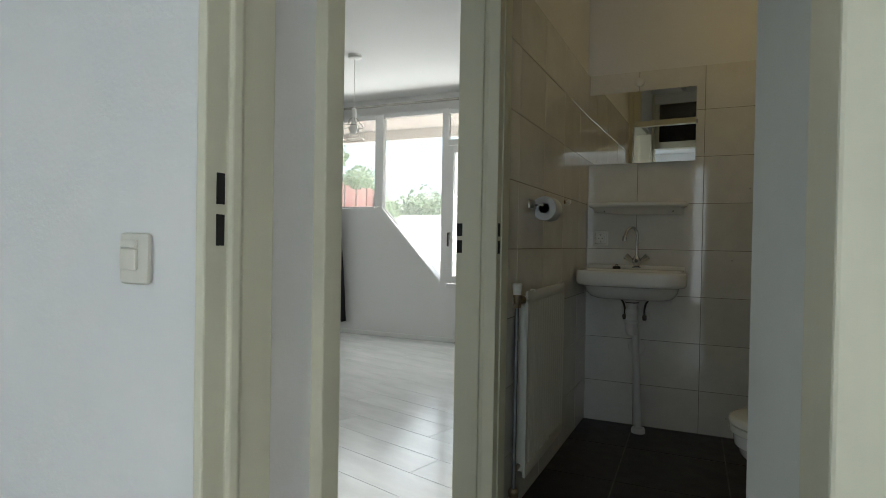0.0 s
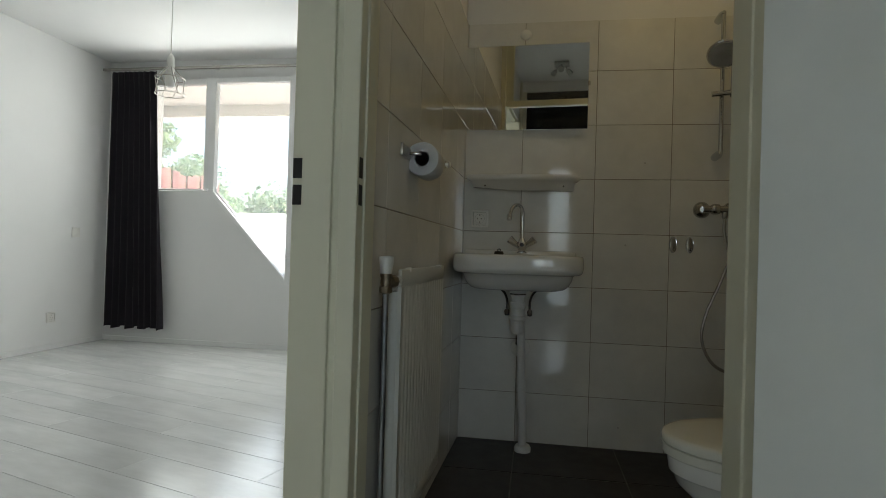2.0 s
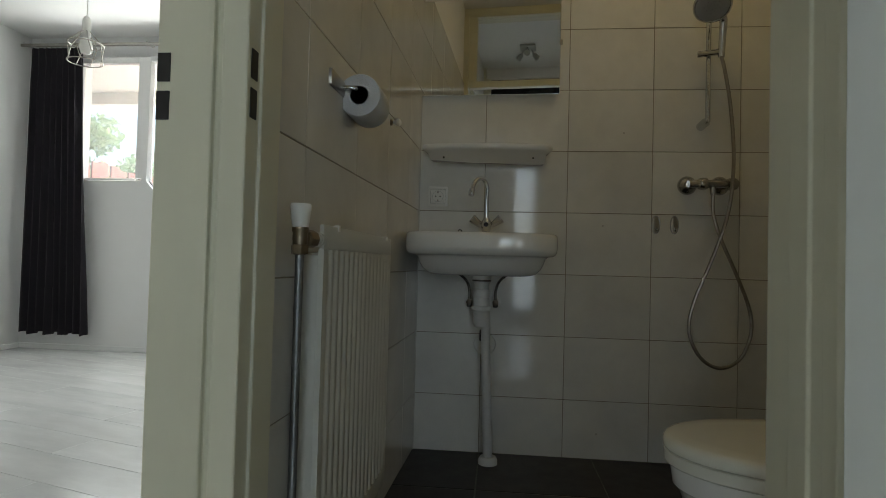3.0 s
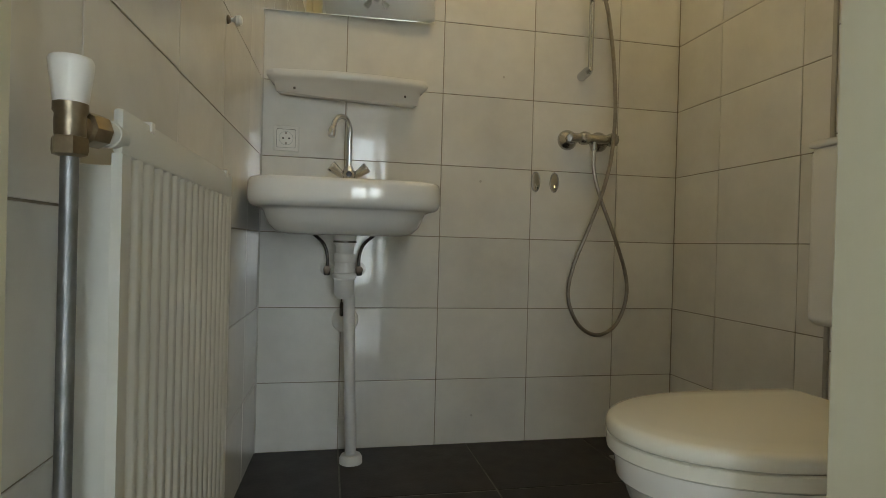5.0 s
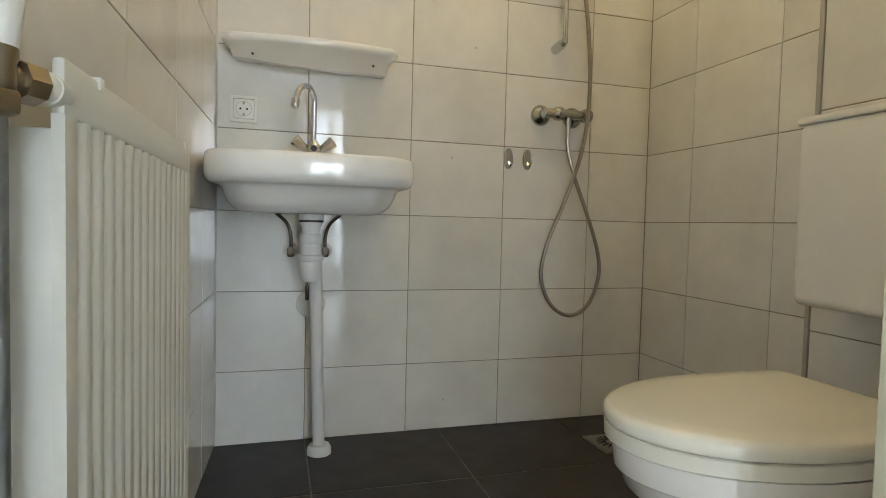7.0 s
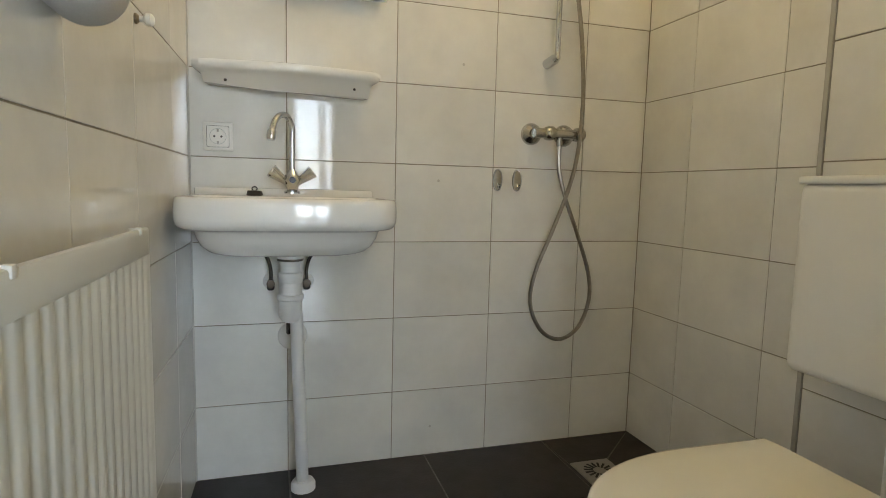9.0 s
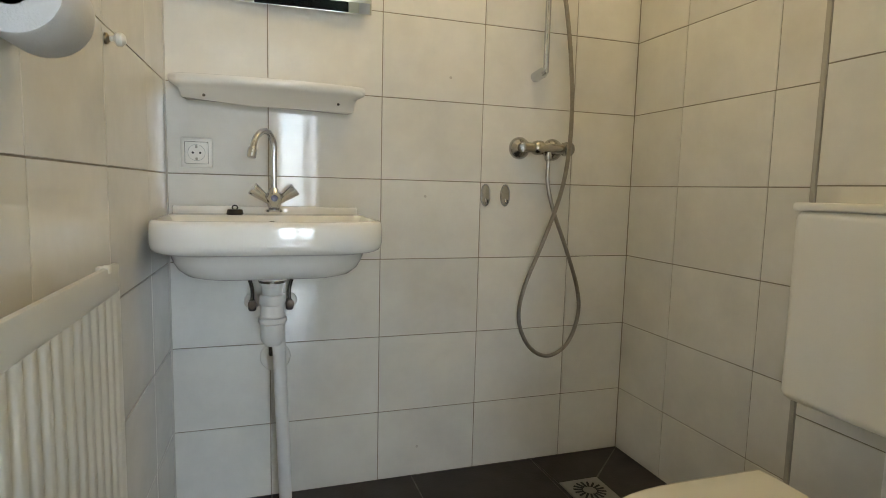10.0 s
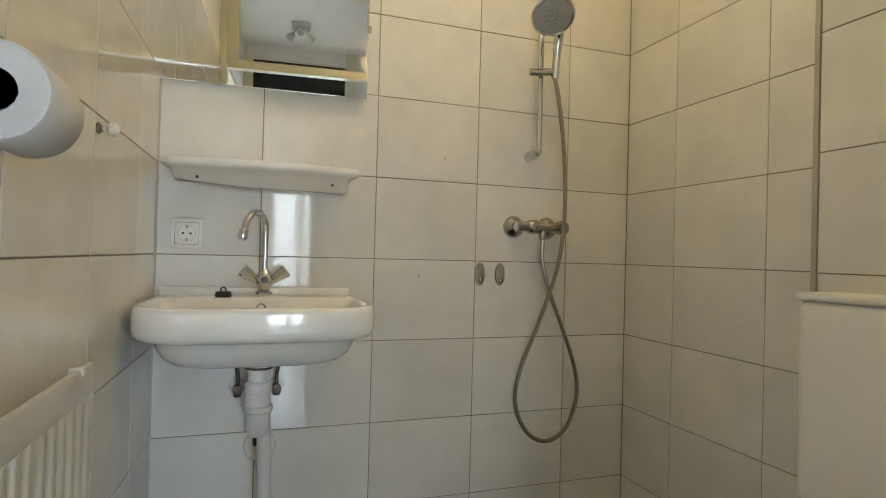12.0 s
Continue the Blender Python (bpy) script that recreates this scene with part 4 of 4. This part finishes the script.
pe = thing("pendant_lamp", "white pendant lamp with a thin wire cage", "lamp", (-2.545, 3.79, CEIL_Z))
part("ceiling_rose", lathe([(0.055, 0), (0.055, -0.022), (0.045, -0.03), (0, -0.032)], segs=28), PLASTIC, pe)
part("cord", tube([(0, 0, -0.03), (0, 0, -0.44)], 0.003, 8), PLASTIC, pe)
part("socket", lathe([(0.012, -0.42), (0.021, -0.44), (0.023, -0.52), (0.018, -0.535)], segs=18), PLASTIC, pe)
part("bulb", lathe([(0.013, -0.53), (0.03, -0.56), (0.034, -0.59), (0.024, -0.62), (0, -0.632)], segs=20), CERAMIC, pe)
cage = part("cage", tube([(0.086 * math.cos(a * math.pi / 16), 0.086 * math.sin(a * math.pi / 16), -0.57) for a in range(32)], 0.003, 6, closed=True), BRUSHED, pe)
for z in (-0.67,):
    part("ring", tube([(0.085 * math.cos(a * math.pi / 16), 0.085 * math.sin(a * math.pi / 16), z) for a in range(32)], 0.003, 6, closed=True), BRUSHED, pe)
for k in range(8):
    a = k * math.pi / 4
    part("wire", tube([(0.02 * math.cos(a), 0.02 * math.sin(a), -0.50), (0.086 * math.cos(a), 0.086 * math.sin(a), -0.57), (0.085 * math.cos(a + 0.4), 0.085 * math.sin(a + 0.4), -0.67)], 0.0026, 6), BRUSHED, pe)

socket("wall_switch", "white light switch on the bedroom wall", pose(-4.04, 4.735, 0.952, 0, 0, 90), True)
socket("wall_socket", "white power socket low on the bedroom wall", pose(-4.04, 4.515, 0.268, 0, 0, 90))

# baseboards
for name, b in (("baseboard_1", box(-4.04, -0.86, WY - 0.012, WY, FLOOR_BED, 0.055, 0.003)), ("baseboard_2", box(-4.04, -4.028, 0.42, WY - 0.012, FLOOR_BED, 0.055, 0.003))):
    structure(name, b, WHITE_FRAME, "low white baseboard along the bedroom wall", "baseboard")

# bedroom radiator under the casement
br = thing("radiator", "white panel radiator under the bedroom window", "radiator")
part("panel", box(-2.06, -1.3, 4.965, 4.995, 0.12, 0.50, 0.006), ENAMEL, br)
part("valve", lathe([(0.012, 0.04), (0.014, 0.06), (0.014, 0.10), (0.018, 0.11), (0.018, 0.15), (0, 0.152)], (-2.13, 4.985, 0.0), segs=12), PLASTIC, br, "white radiator valve")
part("pipe", tube([(-2.13, 4.985, FLOOR_BED), (-2.13, 4.985, 0.06)], 0.008, 10), BRUSHED, br)
part("elbow", tube([(-2.13, 4.985, 0.08), (-2.05, 4.985, 0.15)], 0.009, 10), BRUSHED, br)
for x in (-1.9, -1.45):
    part("bracket", box(x - 0.015, x + 0.015, 4.995, WY, 0.2, 0.45), ENAMEL, br)

# ---- outside ----
structure("ground", box(-400, 400, WY + 0.15, 900, -0.35, -0.12), PAVE, "pale concrete paving outside", "ground")
structure("canopy", box(-7.0, 2.0, WY + 0.15, 6.30, 2.42, 2.60), SOFFIT, "beige soffit of the canopy over the window", "canopy")
structure("canopy_edge", box(-7.0, 2.0, 6.30, 6.37, 2.30, 2.66), SOFFIT, "beige fascia of the canopy", "canopy")
fe = thing("fence", "red-brown wooden garden fence of overlapping boards", "fence")
fm = {}
for k in range(14):
    y = 6.45 + 0.165 * k
    zt = 1.62 + 0.03 * math.sin(k * 1.3)
    if "b" not in fm:
        o = part("board", box(-0.012, 0.012, -0.075, 0.075, -0.12, 1.87, 0.004), FENCE, fe, smooth=False)
        fm["b"] = o.data
    else:
        o = new("board", fm["b"])
        o.parent = fe
    o.location = (-5.15 + (0.022 if k % 2 else 0), y, 0.03 * math.sin(k * 1.3))
for k in range(2):
    part("post", box(-5.10, -5.02, 6.6 + 1.8 * k, 6.69 + 1.8 * k, -0.12, 1.85, 0.006), FENCE, fe, smooth=False)
for z in (0.3, 1.25):
    part("rail", box(-5.125, -5.06, 6.40, 8.62, z, z + 0.08, 0.005), FENCE, fe, smooth=False)

rng = random.Random(4)


def leaf_mesh(name, centre, radius, count, size):
    """Leaves spread through uneven clumps."""
    verts, faces = [], []
    clumps = [(Vector(centre) + Vector((rng.gauss(0, 0.5) * radius[0], rng.gauss(0, 0.5) * radius[1], rng.gauss(0, 0.45) * radius[2])), rng.uniform(0.18, 0.42)) for _ in range(26)]
    for _ in range(count):
        c, s = rng.choice(clumps)
        d = Vector((rng.gauss(0, 1), rng.gauss(0, 1), rng.gauss(0, 1))).normalized() * s * max(radius) * rng.random() ** 0.4
        p = c + d
        a, b = Vector((rng.gauss(0, 1), rng.gauss(0, 1), rng.gauss(0, 1))).normalized(), Vector((rng.gauss(0, 1), rng.gauss(0, 1), rng.gauss(0, 1))).normalized()
        b = (b - a * b.dot(a)).normalized()
        k = len(verts)
        L = size * rng.uniform(0.6, 1.3)
        verts += [p - a * L, p + b * L * 0.45, p + a * L, p - b * L * 0.45]
        faces.append((k, k + 1, k + 2, k + 3))
    me = bpy.data.meshes.new(name)
    me.from_pydata([tuple(v) for v in verts], [], faces)
    me.materials.append(LEAVES)
    return me


def tree(x, y, h, spread, count, size, label):
    t = thing("tree", label, "tree", (x, y, -0.12))
    part("trunk", tube(spline([(0, 0, 0), (0.06, 0.02, h * 0.35), (-0.04, 0.05, h * 0.75)]), lambda u: 0.12 * (1 - 0.6 * u) * h / 4, 10), BARK, t)
    for k in range(4):
        a = k * 1.6 + x
        part("limb", tube(spline([(0, 0, h * 0.4), (spread * 0.3 * math.cos(a), spread * 0.3 * math.sin(a), h * 0.6), (spread * 0.6 * math.cos(a), spread * 0.6 * math.sin(a), h * 0.75)]), lambda u: 0.05 * (1 - 0.7 * u) * h / 4, 8), BARK, t)
    o = new("crown", leaf_mesh("crown", (0, 0, h * 0.72), (spread, spread, h * 0.3), count, size))
    o.parent = t


tree(-7.6, 10.8, 2.55, 1.5, 15000, 0.06, "leafy green garden tree behind the fence")
structure("garden_wall", box(-14, 6, 13.6, 13.8, -0.12, 1.72), RENDER, "white rendered garden wall", "wall")
bk = thing("hedge", "low green hedge at the end of the garden", "hedge", kind="stuff")
for k in range(14):
    o = new("foliage", leaf_mesh("foliage", (-18 + 1.7 * k, 15.2, 1.85), (1.3, 0.5, 0.42), 1500, 0.09))
    o.parent = bk

# ---- laminate planks ----
def clipped_plank(parent, cx, cy, length, width, turn, z, room):
    """One plank, cut off at the walls of the room (x0, x1, y0, y1)."""
    b = box(-length / 2 + 0.0006, length / 2 - 0.0006, -width / 2 + 0.0006, width / 2 - 0.0006, -0.008, 0.0, 0.0010, 1)
    m = pose(cx, cy, z, 0, 0, turn)
    x0, x1, y0, y1 = room
    for co, no in (((x0, 0, 0), (-1, 0, 0)), ((x1, 0, 0), (1, 0, 0)), ((0, y0, 0), (0, -1, 0)), ((0, y1, 0), (0, 1, 0))):
        inv = m.inverted()
        bmesh.ops.bisect_plane(b, geom=b.verts[:] + b.edges[:] + b.faces[:], plane_co=inv @ Vector(co), plane_no=inv.to_3x3() @ Vector(no), clear_outer=True)
    if not b.faces:
        b.free()
        return
    o = link("plank", b, PLANK, parent)
    o.matrix_local = m


ANGLE, PW, PL = -16.0, 0.192, 1.285
ca, sa = math.cos(radians(ANGLE)), math.sin(radians(ANGLE))
bed = bpy.data.objects["floor_bedroom"]
for i in range(-26, 26):
    off = (i * 0.41) % 1.0
    for jx in range(-5, 5):
        u, v = (jx + off) * PL, i * PW
        cx, cy = -2.4 + u * ca - v * sa, 2.76 + u * sa + v * ca
        if -5 < cx < 0.1 and 0 < cy < 6:
            clipped_plank(bed, cx, cy, PL, PW, ANGLE, FLOOR_BED, (-4.04, -0.79, 0.42, WY - 0.008))

# ---- tiles ----
TILE_MESH = {}


def tile(parent, w, h, place, material=TILE, gap=0.0027, thick=0.008, bevel=0.0009):
    """A tile with its face at local y 0, its lower corner at the origin, facing -y."""
    key = (round(w, 4), round(h, 4), material.name)
    if key not in TILE_MESH:
        b = box(gap / 2, w - gap / 2, 0, thick, gap / 2, h - gap / 2, bevel, 1)
        me = bpy.data.meshes.new("tile")
        b.to_mesh(me)
        b.free()
        me.materials.append(material)
        TILE_MESH[key] = me
    o = new("tile", TILE_MESH[key])
    o.parent = parent
    tilt = pose(0, 0, 0, rng.uniform(-0.12, 0.12), 0, rng.uniform(-0.12, 0.12))
    o.matrix_local = place @ tilt
    return o


ROWS_Z = [0.0, 0.23, 0.48, 0.73, 0.98, 1.23, 1.48, 1.73, 1.965]


def tiled(parent, edges, place):
    """Tiles along local x between the edges, in rows; place maps (x, z) to a pose."""
    for a, b in zip(edges, edges[1:]):
        for z0, z1 in zip(ROWS_Z, ROWS_Z[1:]):
            tile(parent, b - a, z1 - z0, place(a, z0))


part("grout_bed", box(-0.625, 0.92, 3.2625, 3.272, 0, 1.962), GROUT, wall_back, smooth=False)
tiled(wall_back, [-0.607, -0.337, -0.004, 0.329, 0.663, 0.910], lambda a, z: pose(a, 3.26, z))
part("grout_bed", box(0.9125, 0.922, 1.80, 3.262, 0, 1.962), GROUT, wall_right, smooth=False)
tiled(wall_right, [0.0, 0.240, 0.578, 0.85], lambda a, z: pose(0.91, 3.26 - a, z, 0, 0, -90))
part("corner_seam", box(-0.6115, -0.603, 3.256, 3.264, 0, 1.965, 0.002), SEAL, wall_back, "grey silicone corner seam", smooth=False)
casing = bpy.data.objects["wall_pipe_casing"]
part("grout_bed", box(0.7505, 0.760, 1.80, 2.418, 0, 1.962), GROUT, casing, smooth=False)
tiled(casing, [0.012, 0.345, 0.628], lambda a, z: pose(0.748, 2.430 - a, z, 0, 0, -90))
part("corner_trim", box(0.745, 0.758, 2.418, 2.430, 0, 1.965, 0.002), STRIP, casing, "grey tile corner trim")
part("grout_bed", box(-0.012, -0.0025, -1.435, -0.002, 0, 1.962), GROUT, wall_left, smooth=False)
tiled(wall_left, [-1.435, -1.265, -0.92, -0.575, -0.23, 0.0], lambda a, z: pose(0, a, z, 0, 0, 90))

floor = bpy.data.objects["floor_bathroom"]
FLOOR_Y = [1.80, 1.99, 2.435, 2.88, 3.262]


def floor_piece(points):
    """A floor tile of any outline, top at z 0."""
    c = sum((Vector(p) for p in points), Vector((0, 0))) / len(points)
    inner = []
    for p in points:
        v = Vector(p) - c
        inner.append(tuple(c + v * (1 - 0.0032 / max(v.length, 0.05))))
    part("tile", prism(inner, "z", -0.010, 0.0, 0.0008), BLACK_TILE, floor, smooth=False)


for x0, x1 in zip([-0.66, -0.335, 0.11], [-0.335, 0.11, 0.555]):
    for y0, y1 in zip(FLOOR_Y, FLOOR_Y[1:]):
        tile(floor, x1 - x0, y1 - y0, pose(x0, y0, 0.0, -90, 0, 0), BLACK_TILE, 0.005, 0.010, 0.001)
for y0, y1 in zip(FLOOR_Y[:2], FLOOR_Y[1:3]):
    tile(floor, 0.365, y1 - y0, pose(0.555, y0, 0.0, -90, 0, 0), BLACK_TILE, 0.005, 0.010, 0.001)
# cut tiles falling towards the shower drain
DA, DB, DC, DD = (0.565, 2.935), (0.705, 2.935), (0.705, 3.075), (0.565, 3.075)
floor_piece([(0.555, 2.435), (0.915, 2.435), DB, DA])
floor_piece([(0.915, 2.435), (0.915, 3.262), DC, DB])
floor_piece([(0.915, 3.262), (0.555, 3.262), DD, DC])
floor_piece([(0.555, 3.262), (0.555, 2.435), DA, DD])
